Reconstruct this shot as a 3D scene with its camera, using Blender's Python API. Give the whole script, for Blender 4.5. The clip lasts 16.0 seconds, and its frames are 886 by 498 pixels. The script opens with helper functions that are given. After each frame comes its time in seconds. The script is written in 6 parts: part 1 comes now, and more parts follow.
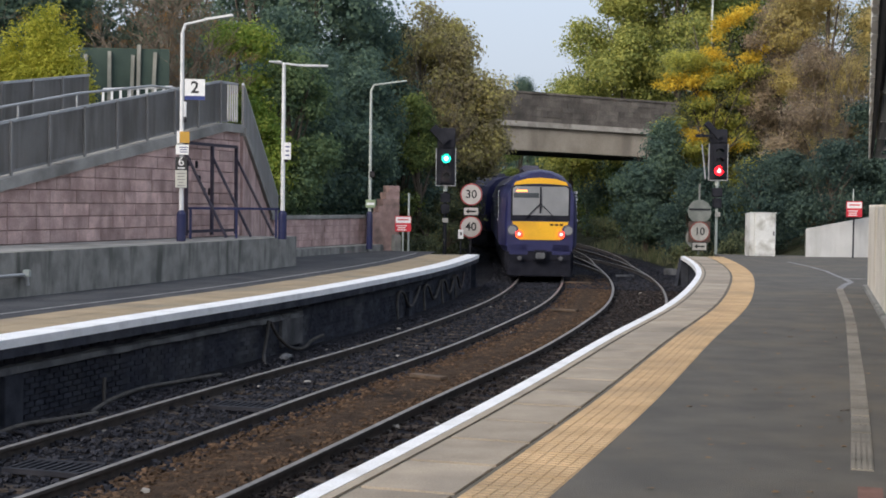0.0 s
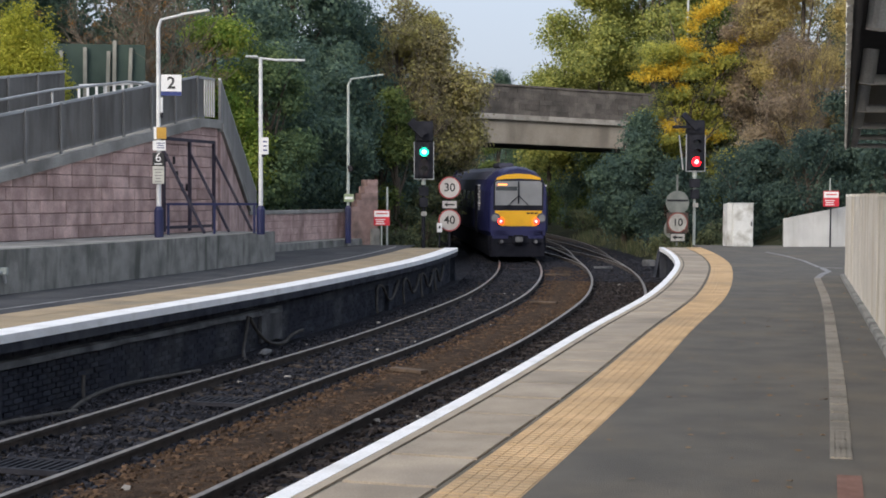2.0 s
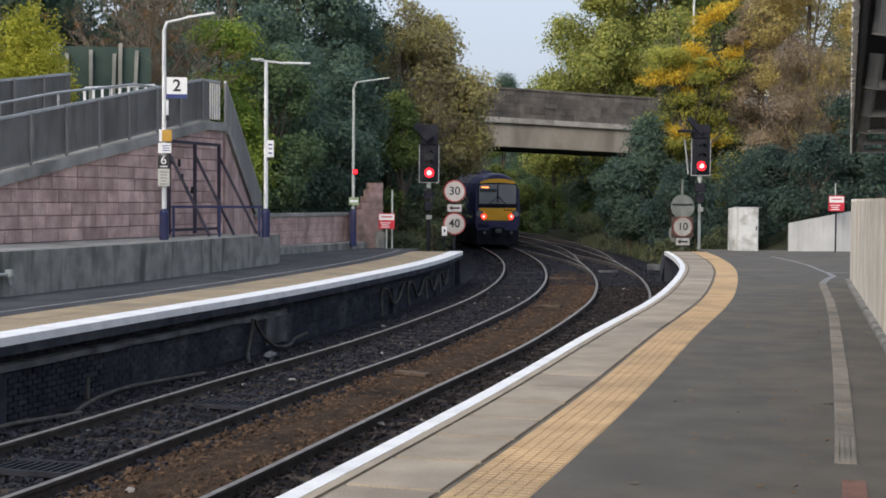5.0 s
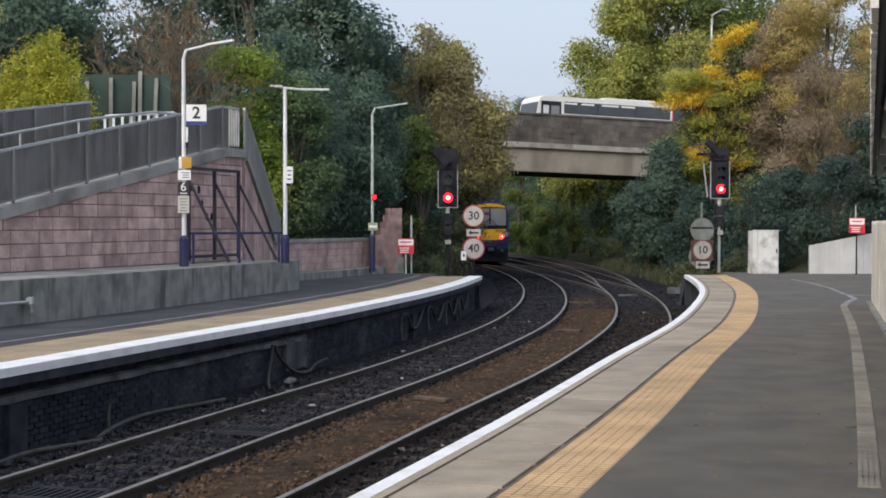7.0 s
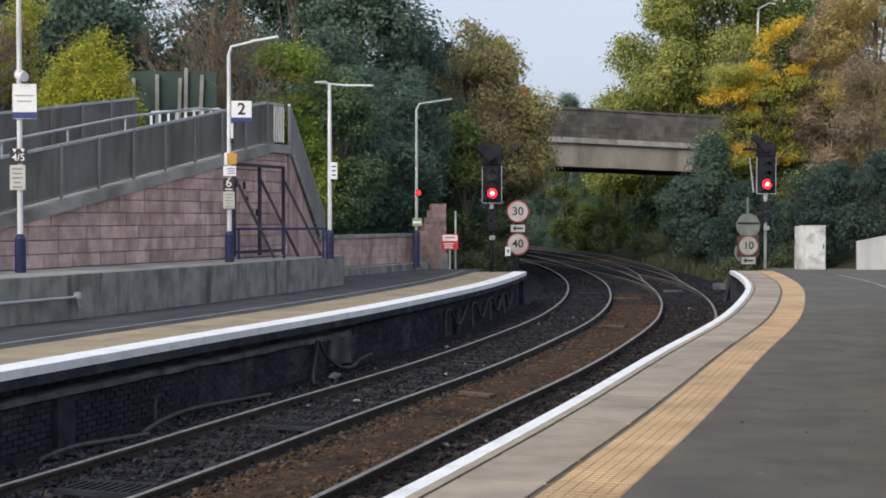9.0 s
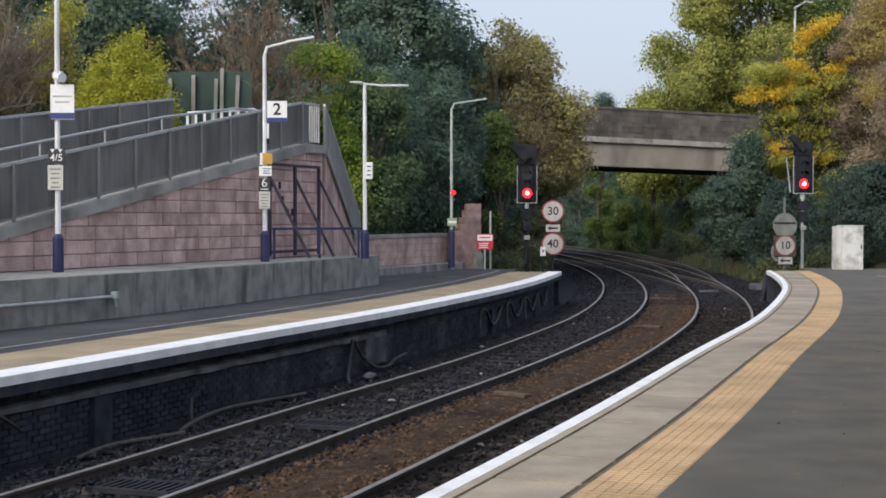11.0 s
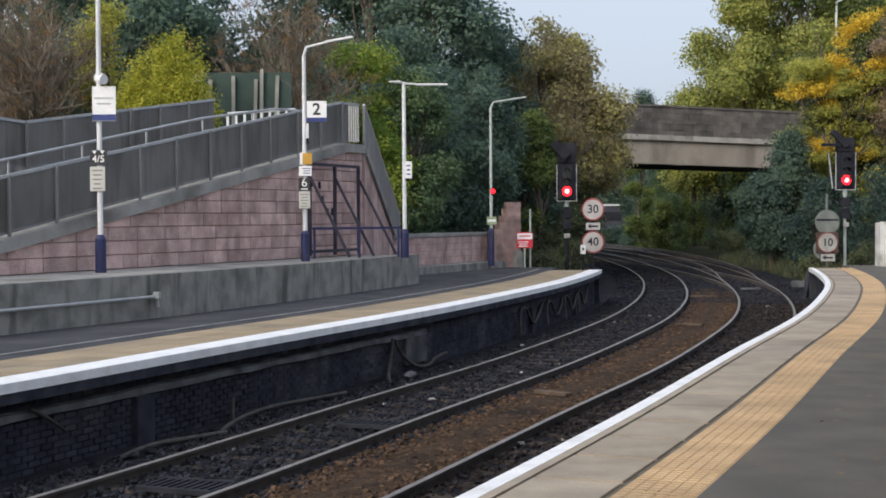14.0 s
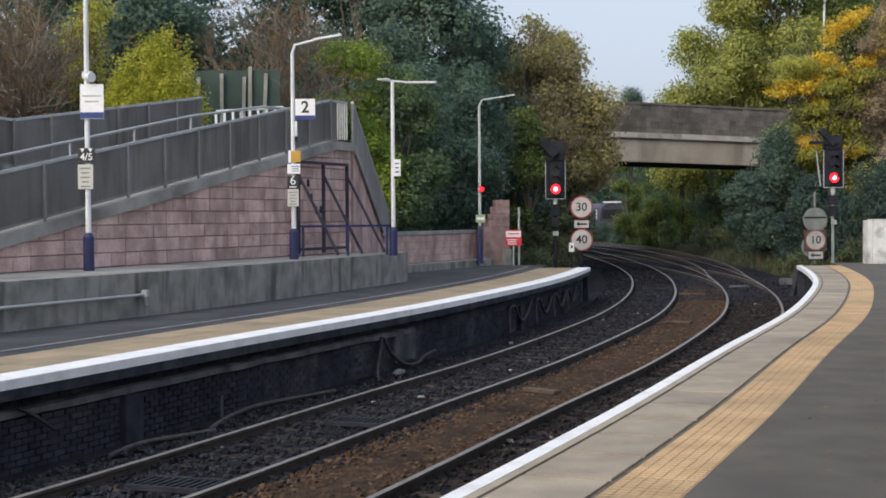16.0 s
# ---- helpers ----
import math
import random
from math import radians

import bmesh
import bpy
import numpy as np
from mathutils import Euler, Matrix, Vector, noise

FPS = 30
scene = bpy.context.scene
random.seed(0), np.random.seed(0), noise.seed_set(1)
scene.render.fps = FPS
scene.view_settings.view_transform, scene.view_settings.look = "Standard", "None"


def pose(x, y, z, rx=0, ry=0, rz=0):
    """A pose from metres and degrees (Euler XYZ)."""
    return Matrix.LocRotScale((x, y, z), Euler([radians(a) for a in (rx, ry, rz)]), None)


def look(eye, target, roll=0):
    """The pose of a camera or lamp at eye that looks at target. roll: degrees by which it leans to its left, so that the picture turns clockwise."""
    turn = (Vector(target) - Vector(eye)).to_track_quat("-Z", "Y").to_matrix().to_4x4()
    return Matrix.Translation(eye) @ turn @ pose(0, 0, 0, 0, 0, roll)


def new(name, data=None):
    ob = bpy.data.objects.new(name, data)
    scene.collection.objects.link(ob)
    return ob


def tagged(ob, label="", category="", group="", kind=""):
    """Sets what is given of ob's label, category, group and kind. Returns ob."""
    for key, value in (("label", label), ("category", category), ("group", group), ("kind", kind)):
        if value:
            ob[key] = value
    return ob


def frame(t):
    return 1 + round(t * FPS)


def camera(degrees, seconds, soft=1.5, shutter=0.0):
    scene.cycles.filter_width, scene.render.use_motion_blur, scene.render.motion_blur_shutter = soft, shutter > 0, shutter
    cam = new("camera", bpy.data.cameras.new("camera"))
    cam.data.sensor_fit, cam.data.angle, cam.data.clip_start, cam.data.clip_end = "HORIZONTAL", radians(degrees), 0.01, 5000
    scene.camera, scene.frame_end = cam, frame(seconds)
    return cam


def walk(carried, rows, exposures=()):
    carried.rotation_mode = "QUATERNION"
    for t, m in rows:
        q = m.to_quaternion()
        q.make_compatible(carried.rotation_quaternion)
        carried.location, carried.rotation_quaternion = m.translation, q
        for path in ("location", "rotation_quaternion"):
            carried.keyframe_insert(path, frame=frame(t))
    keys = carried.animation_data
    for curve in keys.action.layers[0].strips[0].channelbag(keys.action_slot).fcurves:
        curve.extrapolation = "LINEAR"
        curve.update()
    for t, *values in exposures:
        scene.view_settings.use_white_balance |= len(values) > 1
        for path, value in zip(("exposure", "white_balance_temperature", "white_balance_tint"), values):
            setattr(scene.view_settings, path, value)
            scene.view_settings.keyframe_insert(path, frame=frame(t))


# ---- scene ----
cam = camera(35.0, 16.0, soft=1.75)
EYE = 1.69
# seconds, yaw, pitch, roll of the hand-held camera, which stays on its spot
ROWS = [
    (0, -4.66, -1.94, -0.79),
    (0.5, -4.83, -1.82, -0.85),
    (1, -5.32, -1.87, -0.40),
    (1.5, -5.90, -2.01, -0.04),
    (2, -5.54, -2.20, -0.24),
    (2.5, -5.89, -2.64, -0.19),
    (3, -5.80, -2.22, 0.02),
    (3.5, -5.61, -2.09, -0.26),
    (6, -5.14, -1.99, -0.25),
    (6.5, -4.83, -1.29, 0.13),
    (7, -4.56, -1.05, -0.03),
    (7.5, -4.24, -1.12, -0.07),
    (8, -3.82, -1.43, 0.09),
    (8.5, -3.50, -1.51, 0.12),
    (9, -2.76, -1.23, -0.00),
    (11.5, -1.00, -1.24, 0.14),
    (12, -0.42, -1.22, 0.28),
    (12.5, 0.17, -1.14, 0.33),
    (13, 0.10, -1.29, 0.40),
    (13.5, 0.25, -1.40, 0.48),
    (14, 0.28, -1.28, 0.34),
    (14.5, -0.00, -1.06, 0.22),
    (15, -0.03, -1.02, 0.21),
    (15.5, -0.16, -1.20, 0.18),
    (16, -0.18, -1.37, 0.37),
]
walk(cam, [(t, pose(0, 0, EYE, 90 + pitch, roll, yaw)) for t, yaw, pitch, roll in ROWS])

# ---- light ----
world = bpy.data.worlds.new("world")
scene.world = world
world.use_nodes = True
wn = world.node_tree.nodes
wl = world.node_tree.links
sky = wn.new("ShaderNodeTexSky")
sky.sky_type = "NISHITA"
sky.sun_disc = False
sky.sun_elevation = radians(30)
sky.sun_rotation = radians(221)
sky.air_density, sky.dust_density, sky.ozone_density = 1.0, 7.0, 1.5
veil = wn.new("ShaderNodeMix")  # thin even cloud before the blue
veil.data_type = "RGBA"
veil.inputs["Factor"].default_value = 0.62
veil.inputs[7].default_value = (4.46, 4.98, 5.92, 1)
wl.new(sky.outputs["Color"], veil.inputs[6])
wn["Background"].inputs["Strength"].default_value = 0.139
wl.new(veil.outputs[2], wn["Background"].inputs["Color"])
sun_data = bpy.data.lights.new("sun", "SUN")
sun_data.energy, sun_data.angle, sun_data.color = 1.2, radians(40), (1.0, 0.96, 0.92)
sun = new("sun", sun_data)
sun.matrix_world = look((-14, -16, 12.3), (0, 0, 0))
scene.view_settings.exposure = 0.45

# ---- small tools ----
rnd = random.Random(7)


def part(name, bm, material, parent=None, label="", m=None):
    me = bpy.data.meshes.new(name)
    bm.to_mesh(me)
    bm.free()
    me.materials.append(material)
    ob = new(name, me)
    ob.parent = parent
    if m is not None:
        ob.matrix_basis = m
    if label:
        ob["label"] = label
    return ob


def raw(name, verts, faces, material, parent=None, smooth=False):
    me = bpy.data.meshes.new(name)
    me.from_pydata([tuple(v) for v in verts], [], faces)
    me.materials.append(material)
    if smooth:
        me.polygons.foreach_set("use_smooth", [True] * len(me.polygons))
    me.update()
    ob = new(name, me)
    ob.parent = parent
    return ob


def share(name, me, m, parent=None):
    """One more object on a mesh that others use too."""
    ob = new(name, me)
    ob.parent = parent
    ob.matrix_basis = m
    return ob


def thing(name, m, label, category, group=""):
    ob = new(name)
    ob.empty_display_size = 0.2
    ob.matrix_basis = m
    return tagged(ob, label, category, group)


def box(x0, x1, y0, y1, z0, z1, bevel=0.0, bm=None, m=None):
    b = bm or bmesh.new()
    mat = Matrix.Translation(((x0 + x1) / 2, (y0 + y1) / 2, (z0 + z1) / 2)) @ Matrix.Diagonal((abs(x1 - x0), abs(y1 - y0), abs(z1 - z0), 1))
    r = bmesh.ops.create_cube(b, size=1, matrix=(m @ mat) if m is not None else mat)
    if bevel:
        vs = set(r["verts"])
        es = [e for e in b.edges if e.verts[0] in vs and e.verts[1] in vs]
        bmesh.ops.bevel(b, geom=es, offset=bevel, segments=2, affect="EDGES")
    return b


def rod(a, b_, r, r2=None, seg=12, bm=None):
    """A round bar from a to b_."""
    b = bm or bmesh.new()
    a, b_ = Vector(a), Vector(b_)
    d = b_ - a
    m = Matrix.Translation((a + b_) / 2) @ d.to_track_quat("Z", "Y").to_matrix().to_4x4()
    bmesh.ops.create_cone(b, cap_ends=True, segments=seg, radius1=r, radius2=r if r2 is None else r2, depth=d.length, matrix=m)
    return b


def bar(a, b_, w, h=None, bm=None):
    """A square bar from a to b_."""
    b = bm or bmesh.new()
    a, b_ = Vector(a), Vector(b_)
    d = b_ - a
    m = Matrix.Translation((a + b_) / 2) @ d.to_track_quat("Z", "Y").to_matrix().to_4x4() @ Matrix.Diagonal((w, h or w, d.length, 1))
    bmesh.ops.create_cube(b, size=1, matrix=m)
    return b


def disc(r, depth, m, seg=32, bm=None):
    """A round plate whose axis is local y."""
    b = bm or bmesh.new()
    bmesh.ops.create_cone(b, cap_ends=True, segments=seg, radius1=r, radius2=r, depth=depth, matrix=m @ pose(0, 0, 0, 90, 0, 0))
    return b


def prism(outline, depth0, depth1, bm=None, m=None):
    """An outline in x, z pushed along y from depth0 to depth1."""
    b = bm or bmesh.new()
    f = [b.verts.new((x, depth0, z)) for x, z in outline]
    k = [b.verts.new((x, depth1, z)) for x, z in outline]
    b.faces.new(f)
    b.faces.new(list(reversed(k)))
    n = len(outline)
    for i in range(n):
        b.faces.new((f[i], k[i], k[(i + 1) % n], f[(i + 1) % n]))
    bmesh.ops.recalc_face_normals(b, faces=b.faces)
    if m is not None:
        bmesh.ops.transform(b, matrix=m, verts=b.verts)
    return b


def lettering(name, text, size, material, parent, m, bold=0.0):
    cu = bpy.data.curves.new(name, "FONT")
    cu.body, cu.size, cu.align_x, cu.align_y, cu.extrude, cu.offset = text, size, "CENTER", "CENTER", 0.002, bold
    tmp = bpy.data.objects.new(name, cu)
    scene.collection.objects.link(tmp)
    me = bpy.data.meshes.new_from_object(tmp.evaluated_get(bpy.context.evaluated_depsgraph_get()))
    bpy.data.objects.remove(tmp)
    me.materials.clear()
    me.materials.append(material)
    return share(name, me, m @ pose(0, 0, 0, 90, 0, 0), parent)


# ---- materials ----
def mat(name, a, b, scale=4.0, rough=0.8, bump=0.3, fine=60.0, metal=0.0, stain=None, stain_scale=0.7, vary=0.0, island=False, spread=(0.35, 0.65), dist=0.01, streak=1.0, spec=0.5):
    """Two colours mixed by coarse noise, with finer grain, stains and relief."""
    m = bpy.data.materials.new(name)
    m.use_nodes = True
    n, l = m.node_tree.nodes, m.node_tree.links
    bsdf = n["Principled BSDF"]
    bsdf.inputs["Roughness"].default_value = rough
    bsdf.inputs["Metallic"].default_value = metal
    bsdf.inputs["Specular IOR Level"].default_value = spec
    geo = n.new("ShaderNodeNewGeometry")

    def noise_at(sc, detail=5.0, up=1.0):
        t = n.new("ShaderNodeTexNoise")
        t.inputs["Scale"].default_value = sc
        t.inputs["Detail"].default_value = detail
        v = n.new("ShaderNodeMapping")
        v.inputs["Scale"].default_value = (1, 1, up)
        l.new(geo.outputs["Position"], v.inputs["Vector"])
        l.new(v.outputs["Vector"], t.inputs["Vector"])
        return t.outputs["Fac"]

    def ramp(src, lo, hi):
        r = n.new("ShaderNodeMapRange")
        r.inputs["From Min"].default_value, r.inputs["From Max"].default_value = lo, hi
        l.new(src, r.inputs["Value"])
        return r.outputs["Result"]

    def mixed(fac, c0, c1):
        x = n.new("ShaderNodeMix")
        x.data_type = "RGBA"
        l.new(fac, x.inputs["Factor"])
        for k, c in ((6, c0), (7, c1)):
            if isinstance(c, tuple):
                x.inputs[k].default_value = (*c, 1)
            else:
                l.new(c, x.inputs[k])
        return x.outputs[2]

    col = mixed(ramp(noise_at(scale), *spread), a, b)
    if stain:
        col = mixed(ramp(noise_at(stain_scale, 7.0, streak), 0.5, 0.72), col, stain)
    grain = noise_at(fine, 3.0)
    h = n.new("ShaderNodeHueSaturation")
    l.new(col, h.inputs["Color"])
    v = ramp(grain, 0.2, 0.8)
    add = n.new("ShaderNodeMath")
    add.operation = "MULTIPLY_ADD"
    l.new(v, add.inputs[0])
    add.inputs[1].default_value, add.inputs[2].default_value = 0.36, 0.82
    out = add.outputs[0]
    if vary:
        if island:
            rv = geo.outputs["Random Per Island"]
        else:
            rv = n.new("ShaderNodeObjectInfo").outputs["Random"]
        k = n.new("ShaderNodeMath")
        k.operation = "MULTIPLY_ADD"
        l.new(rv, k.inputs[0])
        k.inputs[1].default_value, k.inputs[2].default_value = 2 * vary, 1 - vary
        mu = n.new("ShaderNodeMath")
        mu.operation = "MULTIPLY"
        l.new(out, mu.inputs[0])
        l.new(k.outputs[0], mu.inputs[1])
        out = mu.outputs[0]
    l.new(out, h.inputs["Value"])
    l.new(h.outputs["Color"], bsdf.inputs["Base Color"])
    if bump:
        bp = n.new("ShaderNodeBump")
        bp.inputs["Strength"].default_value = bump
        bp.inputs["Distance"].default_value = dist
        l.new(grain, bp.inputs["Height"])
        l.new(bp.outputs["Normal"], bsdf.inputs["Normal"])
    return m


def glow(name, color, strength):
    m = bpy.data.materials.new(name)
    m.use_nodes = True
    b = m.node_tree.nodes["Principled BSDF"]
    b.inputs["Base Color"].default_value = (*color, 1)
    b.inputs["Emission Color"].default_value = (*color, 1)
    b.inputs["Emission Strength"].default_value = strength
    return m


def leaf_mat(name, c0, c1, c2):
    """Leaves: three colours by leaf and by larger patches, with some light coming through."""
    m = bpy.data.materials.new(name)
    m.use_nodes = True
    n, l = m.node_tree.nodes, m.node_tree.links
    bsdf, outn = n["Principled BSDF"], n["Material Output"]
    geo = n.new("ShaderNodeNewGeometry")
    t = n.new("ShaderNodeTexNoise")
    t.inputs["Scale"].default_value, t.inputs["Detail"].default_value = 0.6, 4.0
    l.new(geo.outputs["Position"], t.inputs["Vector"])
    s = n.new("ShaderNodeMath")
    s.operation = "MULTIPLY_ADD"
    l.new(geo.outputs["Random Per Island"], s.inputs[0])
    s.inputs[1].default_value = 0.55
    l.new(t.outputs["Fac"], s.inputs[2])
    r = n.new("ShaderNodeValToRGB")
    r.color_ramp.elements[0].position, r.color_ramp.elements[0].color = 0.42, (*c0, 1)
    r.color_ramp.elements[1].position, r.color_ramp.elements[1].color = 1.08, (*c2, 1)
    e = r.color_ramp.elements.new(0.76)
    e.color = (*c1, 1)
    l.new(s.outputs[0], r.inputs["Fac"])
    l.new(r.outputs["Color"], bsdf.inputs["Base Color"])
    bsdf.inputs["Roughness"].default_value = 0.8
    bsdf.inputs["Specular IOR Level"].default_value = 0.08
    tr = n.new("ShaderNodeBsdfTranslucent")
    l.new(r.outputs["Color"], tr.inputs["Color"])
    mx = n.new("ShaderNodeMixShader")
    mx.inputs[0].default_value = 0.5
    l.new(bsdf.outputs[0], mx.inputs[1])
    l.new(tr.outputs[0], mx.inputs[2])
    l.new(mx.outputs[0], outn.inputs["Surface"])
    return m


M_ASPHALT = mat("asphalt", (0.098, 0.094, 0.086), (0.132, 0.124, 0.11), 1.7, 0.85, 0.8, 90, stain=(0.16, 0.14, 0.112), stain_scale=0.55, spec=0.22)
M_ASPHALT2 = mat("asphalt_patch", (0.042, 0.044, 0.05), (0.066, 0.068, 0.074), 1.0, 0.85, 0.5, 120, stain=(0.085, 0.085, 0.088), stain_scale=0.8, spec=0.25)
M_WHITE_PAINT = mat("white_edge_paint", (0.8, 0.81, 0.83), (0.88, 0.88, 0.89), 3, 0.6, 0.2, 80, stain=(0.68, 0.68, 0.68), stain_scale=2.5)
M_SLAB = mat("edge_slab_stone", (0.285, 0.24, 0.186), (0.375, 0.318, 0.248), 2.2, 0.85, 0.3, 70, stain=(0.225, 0.195, 0.16), vary=0.14)
M_TACTILE = mat("buff_tactile", (0.44, 0.305, 0.165), (0.54, 0.38, 0.215), 3, 0.8, 0.3, 80, stain=(0.34, 0.25, 0.15), vary=0.09)
M_JOINT = mat("joint_grime", (0.10, 0.09, 0.07), (0.16, 0.14, 0.11), 6, 0.9, 0.4, 90)
M_BUFF = mat("buff_paving", (0.28, 0.22, 0.14), (0.36, 0.28, 0.18), 1.6, 0.85, 0.3, 80, stain=(0.22, 0.19, 0.14), vary=0.1)
M_LINE = mat("worn_line_paint", (0.2, 0.2, 0.2), (0.3, 0.3, 0.3), 5, 0.8, 0.2, 90, stain=(0.14, 0.14, 0.14), stain_scale=3)
M_GUIDE = mat("guide_paving", (0.2, 0.18, 0.15), (0.27, 0.245, 0.205), 4, 0.85, 0.3, 90, stain=(0.14, 0.13, 0.11), vary=0.15)
M_RAIL = mat("worn_rail_steel", (0.25, 0.222, 0.202), (0.36, 0.33, 0.305), 6, 0.45, 0.15, 90, metal=0.7)
M_RUST = mat("rusty_rail_side", (0.04, 0.033, 0.03), (0.072, 0.058, 0.05), 6, 0.85, 0.4, 90)
M_SLEEPER = mat("timber_sleeper", (0.035, 0.029, 0.025), (0.075, 0.06, 0.05), 5, 0.9, 0.6, 70, vary=0.25, spec=0.12)
# Ballast and brick darks are raised towards blue to stand in for haze.
M_BALLAST = mat("dark_ballast", (0.0145, 0.0157, 0.0215), (0.033, 0.034, 0.042), 7, 0.95, 1.0, 28, stain=(0.012, 0.013, 0.0175), dist=0.05, spec=0.12)
M_BALLAST2 = mat("brown_ballast", (0.039, 0.026, 0.0175), (0.08, 0.053, 0.035), 5, 0.95, 1.0, 28, stain=(0.018, 0.014, 0.012), dist=0.05, spec=0.12)
M_STONES = mat("ballast_stones", (0.015, 0.0162, 0.022), (0.034, 0.035, 0.043), 9, 0.95, 0.4, 60, vary=0.5, island=True, spec=0.12)
M_STONES2 = mat("brown_ballast_stones", (0.042, 0.028, 0.019), (0.11, 0.07, 0.045), 7, 0.95, 0.4, 60, vary=0.45, island=True, spec=0.12)
M_STONES3 = mat("dark_brown_stones", (0.016, 0.0135, 0.0135), (0.036, 0.03, 0.029), 8, 0.95, 0.4, 60, vary=0.45, island=True, spec=0.12)
M_BRICK = mat("sooty_brick", (0.023, 0.026, 0.037), (0.045, 0.049, 0.064), 3, 0.92, 0.6, 60, stain=(0.08, 0.083, 0.092), stain_scale=1.1, vary=0.22, streak=0.45, spec=0.12)
M_SOOT = mat("sooty_mortar", (0.024, 0.028, 0.038), (0.048, 0.052, 0.067), 4, 0.95, 0.5, 60, stain=(0.075, 0.078, 0.086), stain_scale=1.5, streak=0.4, spec=0.12)
M_LEDGE = mat("weathered_ledge", (0.085, 0.09, 0.098), (0.17, 0.175, 0.185), 2.6, 0.9, 0.5, 50, stain=(0.045, 0.048, 0.055), stain_scale=3.0)
M_SMEAR = mat("stained_render", (0.05, 0.052, 0.058), (0.12, 0.122, 0.13), 2.5, 0.92, 0.6, 40, stain=(0.035, 0.037, 0.042), stain_scale=2.2, streak=0.4)
M_CONCRETE = mat("weathered_concrete", (0.155, 0.155, 0.146), (0.285, 0.28, 0.26), 2.4, 0.9, 0.5, 60, stain=(0.09, 0.094, 0.084), stain_scale=3.4, streak=0.2, spread=(0.3, 0.6))
M_COPING = mat("grey_coping", (0.25, 0.245, 0.23), (0.35, 0.34, 0.32), 2, 0.9, 0.4, 60, stain=(0.14, 0.137, 0.127))
M_PINK = mat("pink_concrete_block", (0.45, 0.305, 0.282), (0.66, 0.475, 0.44), 2.6, 0.9, 0.9, 30, stain=(0.29, 0.195, 0.175), stain_scale=1.6, vary=0.2, dist=0.03, streak=0.35)
M_PIER = mat("weathered_pink_block", (0.27, 0.185, 0.17), (0.4, 0.28, 0.26), 3.0, 0.92, 0.9, 30, stain=(0.17, 0.125, 0.115), stain_scale=2.0, vary=0.15, dist=0.03)
M_PINK_JOINT = mat("pink_mortar", (0.25, 0.175, 0.165), (0.35, 0.25, 0.235), 4, 0.95, 0.4, 60)
M_FENCE = mat("grey_steel_sheet", (0.198, 0.195, 0.194), (0.26, 0.256, 0.254), 0.9, 0.55, 0.1, 60, stain=(0.145, 0.14, 0.133), stain_scale=3, streak=0.15)
M_FRAIL = mat("galvanised_rail", (0.36, 0.37, 0.38), (0.45, 0.46, 0.47), 4, 0.5, 0.1, 80, metal=0.25)
M_NAVY = mat("navy_paint", (0.012, 0.016, 0.07), (0.02, 0.026, 0.1), 3, 0.5, 0.1, 80, stain=(0.03, 0.03, 0.06))
M_FRAME = mat("dark_purple_paint", (0.018, 0.015, 0.032), (0.03, 0.025, 0.05), 3, 0.6, 0.2, 80, stain=(0.05, 0.036, 0.045))
M_POLE = mat("white_pole_paint", (0.62, 0.64, 0.66), (0.74, 0.75, 0.76), 3, 0.5, 0.1, 80, stain=(0.48, 0.49, 0.5))
M_POLE_GREY = mat("grey_pole_paint", (0.36, 0.4, 0.38), (0.46, 0.5, 0.47), 3, 0.5, 0.1, 80)
M_PALEPOST = mat("pale_concrete_post", (0.27, 0.27, 0.24), (0.37, 0.365, 0.33), 3, 0.9, 0.3, 60, stain=(0.18, 0.185, 0.16))
M_WHITE = mat("sign_white", (0.74, 0.75, 0.76), (0.8, 0.8, 0.8), 4, 0.5, 0.0, 80)
M_CREAM = mat("sign_cream", (0.46, 0.46, 0.42), (0.53, 0.53, 0.48), 4, 0.5, 0.0, 80)
M_BLACK = mat("sign_black", (0.014, 0.014, 0.016), (0.022, 0.022, 0.024), 4, 0.5, 0.0, 80)
M_RED = mat("sign_red", (0.55, 0.025, 0.045), (0.62, 0.035, 0.055), 4, 0.5, 0.0, 80)
M_REDRIM = mat("faded_red_rim", (0.3, 0.045, 0.05), (0.37, 0.07, 0.07), 4, 0.6, 0.0, 80)
M_SIGNFACE = mat("weathered_sign_face", (0.43, 0.41, 0.395), (0.51, 0.485, 0.465), 5, 0.6, 0.0, 80, stain=(0.37, 0.34, 0.32))
M_BLUE = mat("sign_blue", (0.02, 0.035, 0.16), (0.025, 0.045, 0.19), 4, 0.5, 0.0, 80)
M_AMBERSIGN = mat("sign_amber", (0.45, 0.25, 0.035), (0.52, 0.3, 0.045), 4, 0.5, 0.0, 80)
M_GREENSIGN = mat("sign_green", (0.26, 0.34, 0.2), (0.32, 0.4, 0.25), 4, 0.5, 0.0, 80)
M_DARK = mat("black_casing", (0.016, 0.017, 0.023), (0.03, 0.031, 0.039), 3, 0.7, 0.2, 60, spec=0.15)
M_LENS = mat("dark_lens", (0.02, 0.02, 0.022), (0.03, 0.03, 0.032), 3, 0.15, 0.0, 60)
M_TIMBER_WHITE = mat("white_painted_timber", (0.52, 0.49, 0.435), (0.63, 0.595, 0.535), 1.2, 0.7, 0.3, 60, stain=(0.46, 0.4, 0.3), stain_scale=0.8, vary=0.08, streak=0.3)
M_VALANCE = mat("white_valance_paint", (0.66, 0.66, 0.65), (0.76, 0.76, 0.745), 1.2, 0.6, 0.2, 60, stain=(0.52, 0.5, 0.46), stain_scale=1.2, vary=0.06, streak=0.3)
